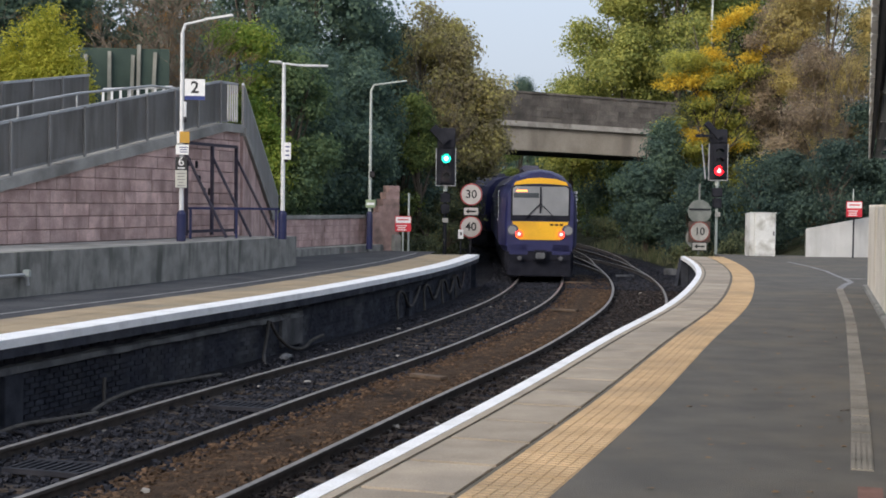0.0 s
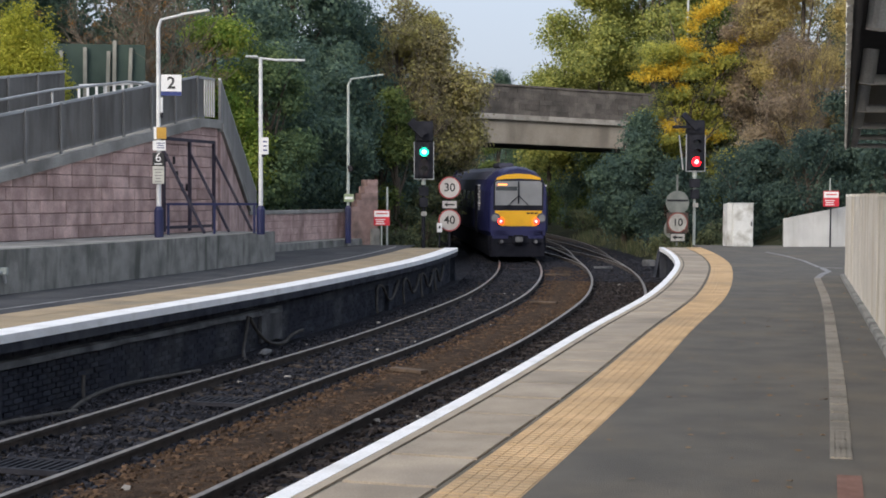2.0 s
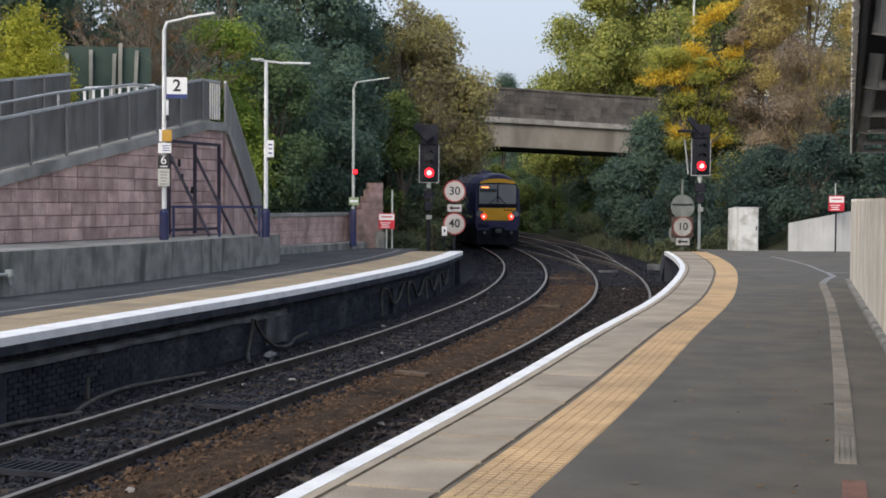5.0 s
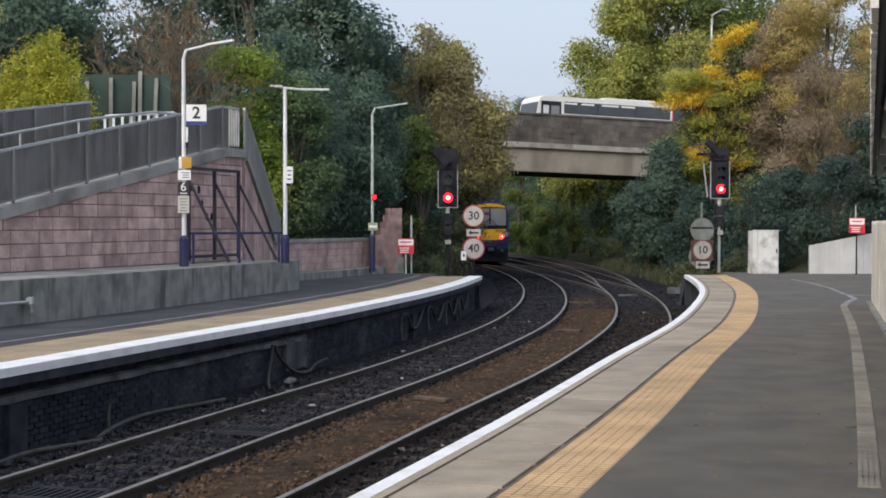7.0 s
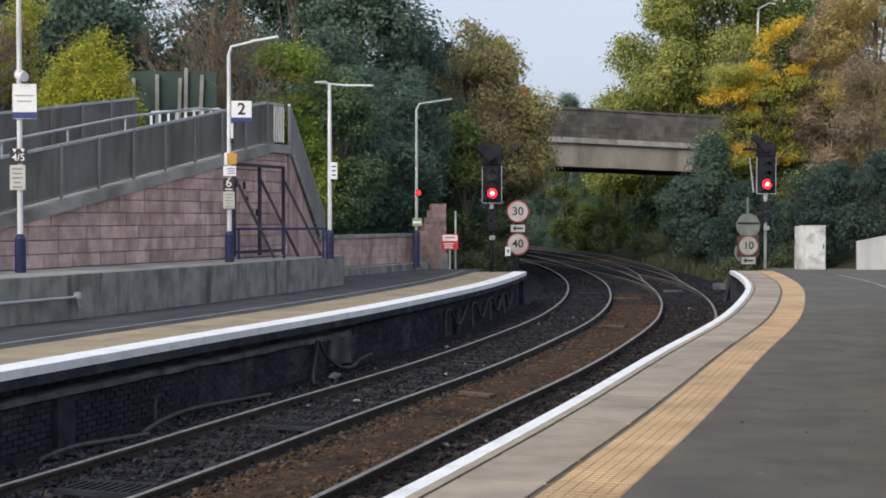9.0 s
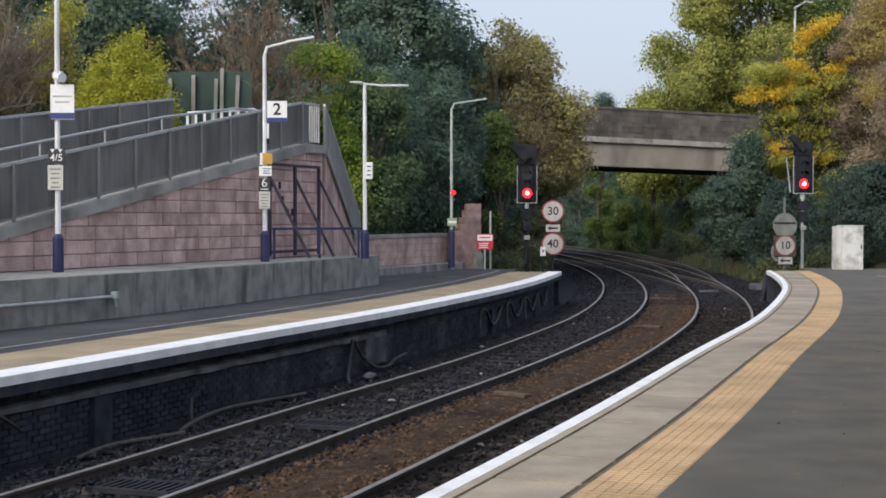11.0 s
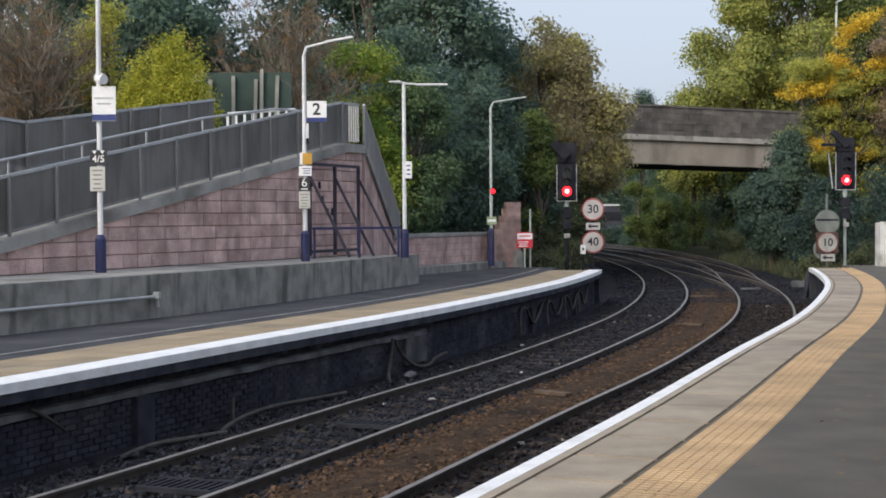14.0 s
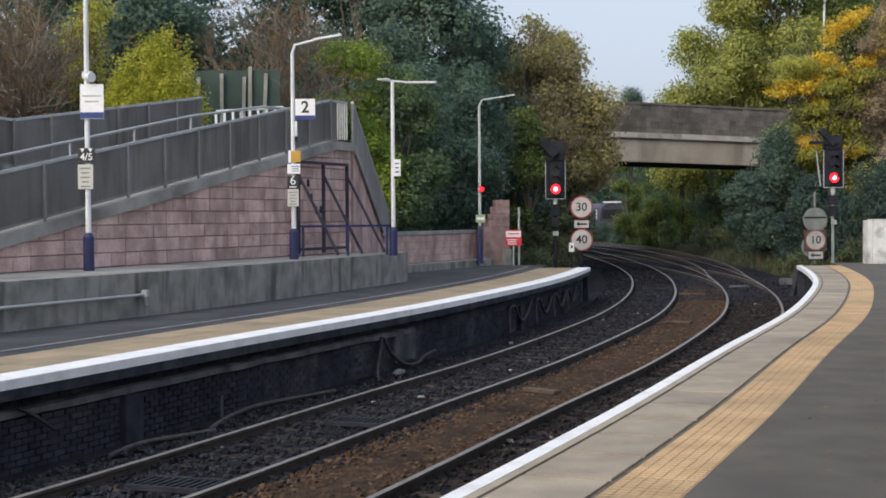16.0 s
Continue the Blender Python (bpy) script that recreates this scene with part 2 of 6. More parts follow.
M_OLDWHITE = mat("dull_white_boards", (0.46, 0.465, 0.465), (0.55, 0.555, 0.55), 1.2, 0.7, 0.2, 60, stain=(0.38, 0.38, 0.365), stain_scale=1.5, streak=0.3)
# Near-black colour for canopy and bridge undersides, far darker than the concrete beams.
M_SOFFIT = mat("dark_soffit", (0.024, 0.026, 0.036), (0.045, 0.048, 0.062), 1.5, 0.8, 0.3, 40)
M_STONE = mat("bridge_parapet_stone", (0.1, 0.09, 0.082), (0.155, 0.138, 0.124), 1.5, 0.95, 0.7, 12, stain=(0.06, 0.055, 0.05), stain_scale=0.8, vary=0.2, dist=0.04)
M_BEAM = mat("bridge_concrete", (0.29, 0.255, 0.21), (0.37, 0.33, 0.275), 0.6, 0.9, 0.4, 20, stain=(0.21, 0.185, 0.155), stain_scale=0.9, streak=0.3)
M_STRING = mat("pale_string_course", (0.3, 0.28, 0.25), (0.45, 0.42, 0.385), 1.2, 0.9, 0.4, 30, stain=(0.15, 0.14, 0.125), stain_scale=1.6)
M_EARTH = mat("earth_and_weeds", (0.036, 0.042, 0.026), (0.07, 0.07, 0.042), 1.2, 0.95, 1.0, 16, stain=(0.028, 0.042, 0.016), dist=0.08, spec=0.12)
M_BARK = mat("bark", (0.07, 0.055, 0.042), (0.12, 0.1, 0.08), 5, 0.95, 0.8, 30)
M_TRAIN_BLUE = mat("train_blue", (0.016, 0.018, 0.075), (0.02, 0.023, 0.095), 1.5, 0.4, 0.0, 60)
M_TRAIN_ROOF = mat("train_roof", (0.045, 0.048, 0.08), (0.065, 0.066, 0.1), 1.5, 0.6, 0.1, 60)
M_YELLOW = mat("train_yellow", (0.75, 0.4, 0.012), (0.8, 0.44, 0.018), 2, 0.45, 0.0, 60, stain=(0.6, 0.32, 0.02))
M_UNDER = mat("underframe", (0.011, 0.012, 0.019), (0.02, 0.021, 0.03), 3, 0.8, 0.3, 50, spec=0.12)
M_GLASS = mat("dark_window_glass", (0.05, 0.06, 0.07), (0.07, 0.08, 0.09), 1, 0.08, 0.0, 60)
# Sky reflection is put into this glass as a pale grey base colour.
M_WINDSCREEN = mat("windscreen_glass", (0.2, 0.21, 0.225), (0.26, 0.27, 0.285), 1, 0.1, 0.0, 60)
M_OLDFACE = mat("old_sign_face", (0.3, 0.295, 0.275), (0.4, 0.395, 0.37), 5, 0.7, 0.0, 80, stain=(0.2, 0.18, 0.165))
M_BUS_WHITE = mat("bus_white", (0.75, 0.75, 0.74), (0.8, 0.8, 0.78), 1, 0.4, 0.0, 60)
M_BUS_RED = mat("bus_red", (0.6, 0.03, 0.03), (0.66, 0.045, 0.04), 1, 0.4, 0.0, 60)
M_MESHGREEN = mat("green_mesh", (0.03, 0.055, 0.048), (0.045, 0.075, 0.062), 2, 0.8, 0.2, 90)
M_CABLE = mat("dirty_cable", (0.03, 0.028, 0.027), (0.065, 0.06, 0.056), 6, 0.8, 0.2, 60)
M_LAMPGLASS = mat("lamp_glass", (0.6, 0.62, 0.64), (0.7, 0.72, 0.74), 4, 0.25, 0.0, 60)
G_RED = glow("red_signal_glow", (1.0, 0.006, 0.014), 4.0)
G_REDCORE = glow("red_signal_core", (1.0, 0.32, 0.3), 3.0)
G_GREEN = glow("green_signal_glow", (0.01, 0.6, 0.4), 1.6)
G_GREENCORE = glow("green_signal_core", (0.35, 1.0, 0.8), 3.0)
G_AMBER = glow("amber_signal_glow", (1.0, 0.1, 0.01), 2.5)
G_AMBERCORE = glow("amber_signal_core", (1.0, 0.55, 0.2), 4.0)
G_TAIL = glow("tail_lamp_glow", (1.0, 0.022, 0.014), 5.0)
G_DEST = glow("destination_glow", (1.0, 0.3, 0.08), 2.0)

# ---- the track's line: every edge of the station runs beside it ----
LINE = [(-30, -21.5), (-15, -15.2), (-5, -10.9), (2, -7.75), (8, -5.15), (13.3, -3.02), (19.2, -0.82), (25.1, 1.42), (30.5, 3.2), (36, 4.82), (42, 6.22), (50.5, 7.72), (56.5, 8.5), (62.8, 9.0), (68, 9.2), (73.6, 9.17), (79, 8.98), (85, 8.6), (95, 7.55), (110, 5.1), (125, 1.8), (150, -5), (200, -20), (240, -32)]
_ly = np.array([p[0] for p in LINE], float)
_lx = np.array([p[1] for p in LINE], float)
_lm = np.gradient(_lx, _ly)


def line_x(y):
    i = int(np.clip(np.searchsorted(_ly, y) - 1, 0, len(_ly) - 2))
    h = _ly[i + 1] - _ly[i]
    t = (y - _ly[i]) / h
    return float((2 * t**3 - 3 * t**2 + 1) * _lx[i] + (t**3 - 2 * t**2 + t) * h * _lm[i] + (-2 * t**3 + 3 * t**2) * _lx[i + 1] + (t**3 - t**2) * h * _lm[i + 1])


YS = np.arange(-28, 238, 0.25)
XS = np.array([line_x(y) for y in YS])
TX, TY = np.gradient(XS), np.gradient(YS)
TL = np.hypot(TX, TY)
SS = np.concatenate([[0], np.cumsum(np.hypot(np.diff(XS), np.diff(YS)))])


def grade(y):
    """The line climbs a little past the platforms."""
    t = min(1.0, max(0.0, (y - 48) / 50))
    return 0.42 * t * t * (3 - 2 * t)


def on_line(s, off=0.0, z=0.0):
    """The place at length s along the line, off metres to its right, and its heading in degrees."""
    x, y = np.interp(s, SS, XS), np.interp(s, SS, YS)
    tx, ty = np.interp(s, SS, TX / TL), np.interp(s, SS, TY / TL)
    return Vector((x + ty * off, y - tx * off, z + grade(y))), math.degrees(math.atan2(-tx, ty))


def s_of(y):
    return float(np.interp(y, YS, SS))


def sweep(name, profile, y0, y1, material, step=1.0, closed=True, parent=None, wobble=0.0):
    """A profile of (offset, height) carried along the line."""
    n = max(2, int((s_of(y1) - s_of(y0)) / step) + 1)
    verts, faces = [], []
    k = len(profile)
    for s in np.linspace(s_of(y0), s_of(y1), n):
        for o, z in profile:
            p, _ = on_line(s, o + (rnd.uniform(-wobble, wobble) if wobble else 0))
            verts.append((p.x, p.y, z + p.z + (rnd.uniform(-wobble, wobble) if wobble else 0)))
    for i in range(n - 1):
        for j in range(k if closed else k - 1):
            a, b = i * k + j, i * k + (j + 1) % k
            faces.append((a, b, b + k, a + k))
    if closed:
        faces += [tuple(range(k - 1, -1, -1)), tuple(range((n - 1) * k, n * k))]
    me_ob = raw(name, verts, faces, material, parent)
    bm = bmesh.new()
    bm.from_mesh(me_ob.data)
    bmesh.ops.recalc_face_normals(bm, faces=bm.faces)
    bm.to_mesh(me_ob.data)
    bm.free()
    return me_ob

# ---- ground, track bed, platforms ----
RAIL = -0.9
EDGE_L, EDGE_R, SIX = -1.9, 4.62, 3.12


def make_ground():
    """One sheet to the horizon, with a cutting for the railway and rising banks beside it."""
    cols = [-600, -200, -60, -30, -16, -10, -7, -5.5, -4.4, 8.2, 9.5, 11, 14, 20, 34, 60, 200, 600]
    rise = [3, 3, 3, 3, 3.0, 2.4, 1.4, 0.4, -1.12, -1.12, -0.5, 0.2, 1.2, 2.6, 3.4, 3.4, 3.4, 3.4]
    near = [0, 0, 0, 0, 0, 0, 0, 0, -1.12, -1.12, -0.35, -0.1, -0.1, -0.1, -0.1, 0, 0, 0]
    ys = [-27, -10, 5, 15, 25, 35, 43, 46, 48, 52, 58, 64, 70, 78, 86, 95, 110, 130, 160, 200, 236]
    verts, faces = [], []
    k = len(cols)
    r = random.Random(3)
    for y in ys:
        w = min(1.0, max(0.0, (y - 47) / 14.0))
        for c, hi, lo in zip(cols, rise, near):
            p, _ = on_line(s_of(y), c)
            jit = r.uniform(-0.08, 0.08) if abs(c) > 5 and y > 47 else 0
            z = lo + (hi - lo) * w + jit
            if y < 47 and (c < -4 or c > 7):
                z = min(z, -0.3)
            if y > 92 and 0 < c < 60:
                z = -1.05 + .02 * c
            if abs(c) > 100:
                p = Vector((c, y, 0))
            verts.append((p.x, p.y, z))
    # far ring
    for j in range(len(ys) - 1):
        for i in range(k - 1):
            a = j * k + i
            faces.append((a, a + 1, a + 1 + k, a + k))
    for y in (-900, 3000):
        row = ys.index(-27) if y < 0 else len(ys) - 1
        start = len(verts)
        for i, c in enumerate(cols):
            verts.append((c * (4 if abs(c) > 100 else 1), y, 3.0 if y > 0 else -0.3))
        for i in range(k - 1):
            a, b = row * k + i, start + i
            faces.append((a, a + 1, b + 1, b) if y > 0 else (b, b + 1, a + 1, a))
    return tagged(raw("ground", verts, faces, M_EARTH), "earth and weedy banks of a railway cutting", "ground", kind="structure")


make_ground()
tagged(sweep("trackbed", [(-2.6, -1.9), (-2.6, -1.07), (0.95, -1.04), (1.1, -1.9)], -20, 150, M_BALLAST, 1.0), "dark oily ballast bed between the rails", "ballast", kind="structure")
tagged(sweep("trackbed_brown", [(1.0, -1.9), (0.95, -1.03), (1.6, -0.99), (2.3, -1.03), (2.36, -1.9)], -20, 52, M_BALLAST2, 1.0), "rust-brown ballast bed between the tracks", "ballast", kind="structure")
tagged(sweep("trackbed_near", [(2.36, -1.9), (2.32, -1.04), (5.2, -1.06), (5.2, -1.9)], -20, 52, M_BALLAST, 1.0), "dark ballast bed beside the near platform", "ballast", kind="structure")


tagged(sweep("trackbed_far", [(1.0, -1.9), (0.95, -1.03), (1.6, -1.0), (2.3, -1.03), (5.6, -1.06), (5.6, -1.9)], 52, 150, M_BALLAST, 1.0), "dark ballast bed past the platforms", "ballast", kind="structure")


def stones(name, o0, o1, y0, y1, count, material, seed, size=(0.02, 0.055)):
    r = np.random.default_rng(seed)
    base = np.array([(1, 0, -.3), (-.5, .8, -.3), (-.5, -.8, -.3), (.4, .5, .6), (-.7, 0, .5), (.3, -.6, .5)])
    tri = [(0, 1, 3), (1, 4, 3), (1, 2, 4), (2, 5, 4), (2, 0, 5), (0, 3, 5), (3, 4, 5)]
    verts, faces = [], []
    s0, s1 = s_of(y0), s_of(y1)
    for i in range(count):
        u = r.random() ** 1.6
        p, _ = on_line(s0 + (s1 - s0) * u, r.uniform(o0, o1))
        sc = r.uniform(*size)
        a = r.uniform(0, 6.28)
        rot = np.array([(math.cos(a), -math.sin(a), 0), (math.sin(a), math.cos(a), 0), (0, 0, r.uniform(.5, 1.1))])
        v = (base * r.uniform(.7, 1.3, (6, 1)) * sc) @ rot.T
        k = len(verts)
        verts += (v + np.array((p.x, p.y, -1.03 + p.z + r.uniform(-.01, .025)))).tolist()
        faces += [tuple(k + j for j in f) for f in tri]
    return raw(name, verts, faces, material)


tagged(stones("ballast_stones", -1.75, 1.15, 9, 45, 13000, M_STONES, 1), "loose dark ballast stones between the rails", "ballast stones", kind="stuff")
tagged(stones("ballast_stones", 0.88, 2.34, 9, 50, 17000, M_STONES2, 2, (0.02, 0.055)), "loose rust-brown ballast stones between the tracks", "ballast stones", kind="stuff")
tagged(stones("ballast_stones", 2.3, 4.6, 9, 48, 11000, M_STONES3, 6, (0.02, 0.05)), "dark brownish ballast stones beside the near platform", "ballast stones", kind="stuff")
tagged(stones("ballast_stones", -1.75, 4.9, 44, 76, 12000, M_STONES, 3, (0.03, 0.075)), "dark ballast stones past the platform ends", "ballast stones", kind="stuff")
tagged(stones("pale_stones", -1.5, 4.0, 10, 46, 60, mat("pale_stone", (0.16, 0.15, 0.14), (0.3, 0.285, 0.265), 5, 0.9, 0.3, 60), 5, (0.03, 0.07)), "scattered pale stones and litter on the ballast", "stones", kind="stuff")


def rail_profile(o):
    return [(o - .07, RAIL - .159), (o + .07, RAIL - .159), (o + .07, RAIL - .145), (o + .012, RAIL - .125), (o + .012, RAIL - .045), (o + .036, RAIL - .035), (o + .036, RAIL - .004), (o - .036, RAIL - .004), (o - .036, RAIL - .035), (o - .012, RAIL - .045), (o - .012, RAIL - .125), (o - .07, RAIL - .145)]


def make_track(off, label, y1):
    root = thing("track", pose(0, 0, 0), label, "railway track", "tracks")
    for o in (off - .7525, off + .7525):
        r = sweep("rail", rail_profile(o), -20, y1, M_RUST, 0.8, parent=root)
        sweep("railhead", [(o - .035, RAIL - .006), (o + .035, RAIL - .006), (o + .032, RAIL), (o - .032, RAIL)], -20, y1, M_RAIL, 0.8, parent=r)
    bm = box(-1.3, 1.3, -.125, .125, -.15, 0, .012)
    me = bpy.data.meshes.new("sleeper")
    bm.to_mesh(me)
    bm.free()
    me.materials.append(M_SLEEPER)
    s = s_of(7)
    while s < s_of(82):
        p, h = on_line(s, off, -1.03 + rnd.uniform(-.006, .006))
        share("sleeper", me, pose(p.x, p.y, p.z, 0, 0, h + rnd.uniform(-.6, .6)), root)
        s += 0.68
    return root


make_track(0, "curved running line of worn steel rails on dark ballast", 200)
make_track(SIX, "curved running line of worn steel rails on brown ballast", 200)


def branch(name, o0, o1, y0, y1, label):
    """A turnout's rail pair that leaves one track for another."""
    root = thing(name, pose(0, 0, 0), label, "railway track", "tracks")
    for side in (-.7525, .7525):
        verts, faces = [], []
        n = 50
        prof = [(-.07, RAIL - .159), (.07, RAIL - .159), (.036, RAIL - .04), (.036, RAIL + .002), (-.036, RAIL + .002), (-.036, RAIL - .04)]
        for i in range(n):
            t = i / (n - 1)
            o = o0 + (o1 - o0) * (t * t * (3 - 2 * t)) + side
            s = s_of(y0) + (s_of(y1) - s_of(y0)) * t
            for po, pz in prof:
                p, _ = on_line(s, o + po, pz)
                verts.append(p)
        for i in range(n - 1):
            for j in range(6):
                a, b = i * 6 + j, i * 6 + (j + 1) % 6
                faces.append((a, b, b + 6, a + 6))
        rail = raw("rail", verts, faces, M_RUST, root)
        head, hf = [], []
        for i in range(n):
            a, b = verts[i * 6 + 3], verts[i * 6 + 4]
            head += [a.lerp(b, .12) + Vector((0, 0, .004)), b.lerp(a, .12) + Vector((0, 0, .004))]
        hf = [(i * 2, i * 2 + 1, i * 2 + 3, i * 2 + 2) for i in range(n - 1)]
        raw("railhead", head, hf, M_RAIL, rail)
    return root


def free_track(name, pts, y0, y1, label):
    """A rail pair along its own smooth line of (y, x), with sleepers."""
    root = thing(name, pose(0, 0, 0), label, "railway track", "tracks")
    py, px = np.array([q[0] for q in pts], float), np.array([q[1] for q in pts], float)
    pm = np.gradient(px, py)

    def fit(y):
        i = int(np.clip(np.searchsorted(py, y) - 1, 0, len(py) - 2))
        h = py[i + 1] - py[i]
        t = (y - py[i]) / h
        return float((2 * t**3 - 3 * t**2 + 1) * px[i] + (t**3 - 2 * t**2 + t) * h * pm[i] + (-2 * t**3 + 3 * t**2) * px[i + 1] + (t**3 - t**2) * h * pm[i + 1])

    def slope(y):
        return (fit(y + .2) - fit(y - .2)) / .4

    ys = np.linspace(y0, y1, 60)
    for side in (-.7525, .7525):
        for nm, material, prof in (("rail", M_RUST, [(-.07, RAIL - .159), (.07, RAIL - .159), (.034, RAIL - .04), (.034, RAIL), (-.034, RAIL), (-.034, RAIL - .04)]), ("railhead", M_RAIL, [(-.03, RAIL - .002), (.03, RAIL - .002), (.028, RAIL + .005), (-.028, RAIL + .005)])):
            verts, faces, k = [], [], len(prof)
            for y in ys:
                n = math.hypot(1, slope(y))
                for po, pz in prof:
                    verts.append((fit(y) + (side + po) / n, y - (side + po) * slope(y) / n, pz + grade(y) + .003))
            for i in range(len(ys) - 1):
                for j in range(k):
                    a, b = i * k + j, i * k + (j + 1) % k
                    faces.append((a, b, b + k, a + k))
            ob = raw(nm, verts, faces, material, root if nm == "rail" else ob)
    bm = box(-1.3, 1.3, -.125, .125, -.15, 0, .012)
    me = bpy.data.meshes.new("sleeper")
    bm.to_mesh(me)
    bm.free()
    me.materials.append(M_SLEEPER)
    y = y0 + 12
    while y < y0 + 50:
        share("sleeper", me, pose(fit(y), y, -1.02 + grade(y), 0, 0, -math.degrees(math.atan(slope(y)))), root)
        y += .7
    return root


toe = [on_line(s_of(y), SIX)[0] for y in (46, 48, 50, 52)]
free_track("diverging_track", [(q.y, q.x) for q in toe] + [(57, 11.75), (63, 12.6), (70, 13.25), (77, 13.5), (91, 13.2), (103, 12.2), (112, 11.2)], toe[1].y, 111, "rails of a turnout leaving the main curve")
ft = thing("far_track", pose(0, 0, 0), "distant rails of a diverging line", "railway track", "tracks")
for o in (-.75, .75):
    part("rail", bar((19.44 + o, 150, RAIL + .28), (14.71 + o, 236, RAIL + .28), .07, .15), M_RAIL, ft)
part("bed", box(13, 21.5, 146, 236, -1.6, RAIL + .2), M_BALLAST, ft)
branch("crossover_track", SIX, 0, 49, 86, "crossover rails joining the two running lines")

# left platform
LP0, LP1 = -20, 44.4
tagged(sweep("platform_left", [(EDGE_L - .25, -1.25), (EDGE_L - .25, -.02), (EDGE_L - 5.4, -.02), (EDGE_L - 5.4, -1.25)], LP0, LP1, M_SOOT, 1.0), "asphalt platform with a sooty brick front", "platform", kind="structure")
tagged(sweep("platform_surface_left", [(EDGE_L - 1.59, -.02), (EDGE_L - 1.59, 0.0), (EDGE_L - 9, 0.0), (EDGE_L - 9, -.02)], LP0, 46.5, M_ASPHALT2, 1.0), "dark asphalt of the far platform", "platform", kind="structure")
tagged(sweep("platform_edge_left", [(EDGE_L, -.11), (EDGE_L, -.004), (EDGE_L - .02, 0.004), (EDGE_L - .42, 0.004), (EDGE_L - .42, -.11)], LP0, LP1, M_WHITE_PAINT, 0.6), "white-painted platform edge", "platform edge", kind="structure")
tagged(sweep("platform_lip_left", [(EDGE_L - .01, -.23), (EDGE_L - .01, -.11), (EDGE_L - .3, -.11), (EDGE_L - .3, -.23)], LP0, LP1, M_SOOT, 0.6), "dark concrete lip under the platform edge", "platform edge", kind="structure")
tagged(sweep("wall_ledge", [(EDGE_L - .17, -.46), (EDGE_L - .18, -.385), (EDGE_L - .3, -.35), (EDGE_L - .3, -.46)], LP0, 25.4, M_LEDGE, 0.4, wobble=.012), "stained stone ledge on the platform front", "ledge", kind="structure")
tagged(sweep("yellow_line_left", [(EDGE_L - 2.05, 0.001), (EDGE_L - 2.05, .004), (EDGE_L - 2.12, .004), (EDGE_L - 2.12, 0.001)], LP0, 45, M_LINE, 0.8), "thin worn pale line on the asphalt", "line", kind="structure")


def slab_row(name, parent, o0, o1, y0, y1, pitch, material, z, thick, gap=.008, bevel=.004, mesh=None, tilt=.12):
    """Paving slabs side by side along the line, each an object on one mesh."""
    if mesh is None:
        bm = box(-(abs(o1 - o0) - gap) / 2, (abs(o1 - o0) - gap) / 2, -(pitch - gap) / 2, (pitch - gap) / 2, -thick, 0, bevel)
        mesh = bpy.data.meshes.new(name)
        bm.to_mesh(mesh)
        bm.free()
        mesh.materials.append(material)
    s = s_of(y0)
    while s < s_of(y1):
        p, h = on_line(s, (o0 + o1) / 2, z + rnd.uniform(-.0015, .0015))
        share(name, mesh, pose(p.x, p.y, p.z, rnd.uniform(-tilt, tilt), rnd.uniform(-tilt, tilt), h), parent)
        s += pitch


lpav = tagged(sweep("buff_strip_left", [(EDGE_L - .42, -.03), (EDGE_L - .42, -.006), (EDGE_L - 1.6, -.006), (EDGE_L - 1.6, -.03)], LP0, LP1, M_JOINT, 1.0), "buff paving strip behind the white platform edge", "paving", kind="structure")
slab_row("paving_slab", lpav, EDGE_L - .425, EDGE_L - 1.0, 11, 43.6, 0.6, M_BUFF, .004, .03)
slab_row("paving_slab", lpav, EDGE_L - 1.005, EDGE_L - 1.59, 11, 43.6, 0.6, M_BUFF, .004, .03)

# right platform
RP1 = 46.2
tagged(sweep("platform_right", [(EDGE_R + .25, -1.25), (EDGE_R + .25, -.05), (EDGE_R + 1.2, -.05), (EDGE_R + 1.2, -1.25)], -20, RP1, M_SOOT, 1.0), "sooty front of the near platform", "platform", kind="structure")
tagged(sweep("platform_edge_right", [(EDGE_R, -.12), (EDGE_R, -.004), (EDGE_R + .004, 0.004), (EDGE_R + .13, 0.004), (EDGE_R + .13, -.12)], -20, RP1, M_WHITE_PAINT, 0.6), "white-painted platform edge", "platform edge", kind="structure")
tagged(sweep("edge_margin_right", [(EDGE_R + .131, -.06), (EDGE_R + .131, 0.001), (EDGE_R + .2, 0.001), (EDGE_R + .2, -.06)], -20, RP1, M_SLAB, 0.6), "bare stone margin beside the white platform edge", "platform edge", kind="structure")
rpav = tagged(sweep("paving_bed_right", [(EDGE_R + .2, -.06), (EDGE_R + .2, -.012), (EDGE_R + 1.36, -.012), (EDGE_R + 1.36, -.06)], -20, RP1, M_JOINT, 1.0), "worn stone and buff tactile paving along the platform edge", "paving", kind="structure")
slab_row("edge_slab", rpav, EDGE_R + .215, EDGE_R + .83, -6, 46, 0.9, M_SLAB, .002, .03, gap=.034, bevel=.004)


def tactile_mesh():
    bm = box(-.245, .245, -.197, .197, -.03, -.001)
    for i in range(6):
        for j in range(5):
            x, y = -.2 + i * .08, -.156 + j * .078
            box(x - .031, x + .031, y - .03, y + .03, -.003, .003, bm=bm)
    me = bpy.data.meshes.new("tactile_tile")
    bm.to_mesh(me)
    bm.free()
    me.materials.append(M_TACTILE)
    return me


slab_row("tactile_tile", rpav, EDGE_R + .86, EDGE_R + 1.36, -6, 46, 0.4, M_TACTILE, .003, .03, mesh=tactile_mesh())
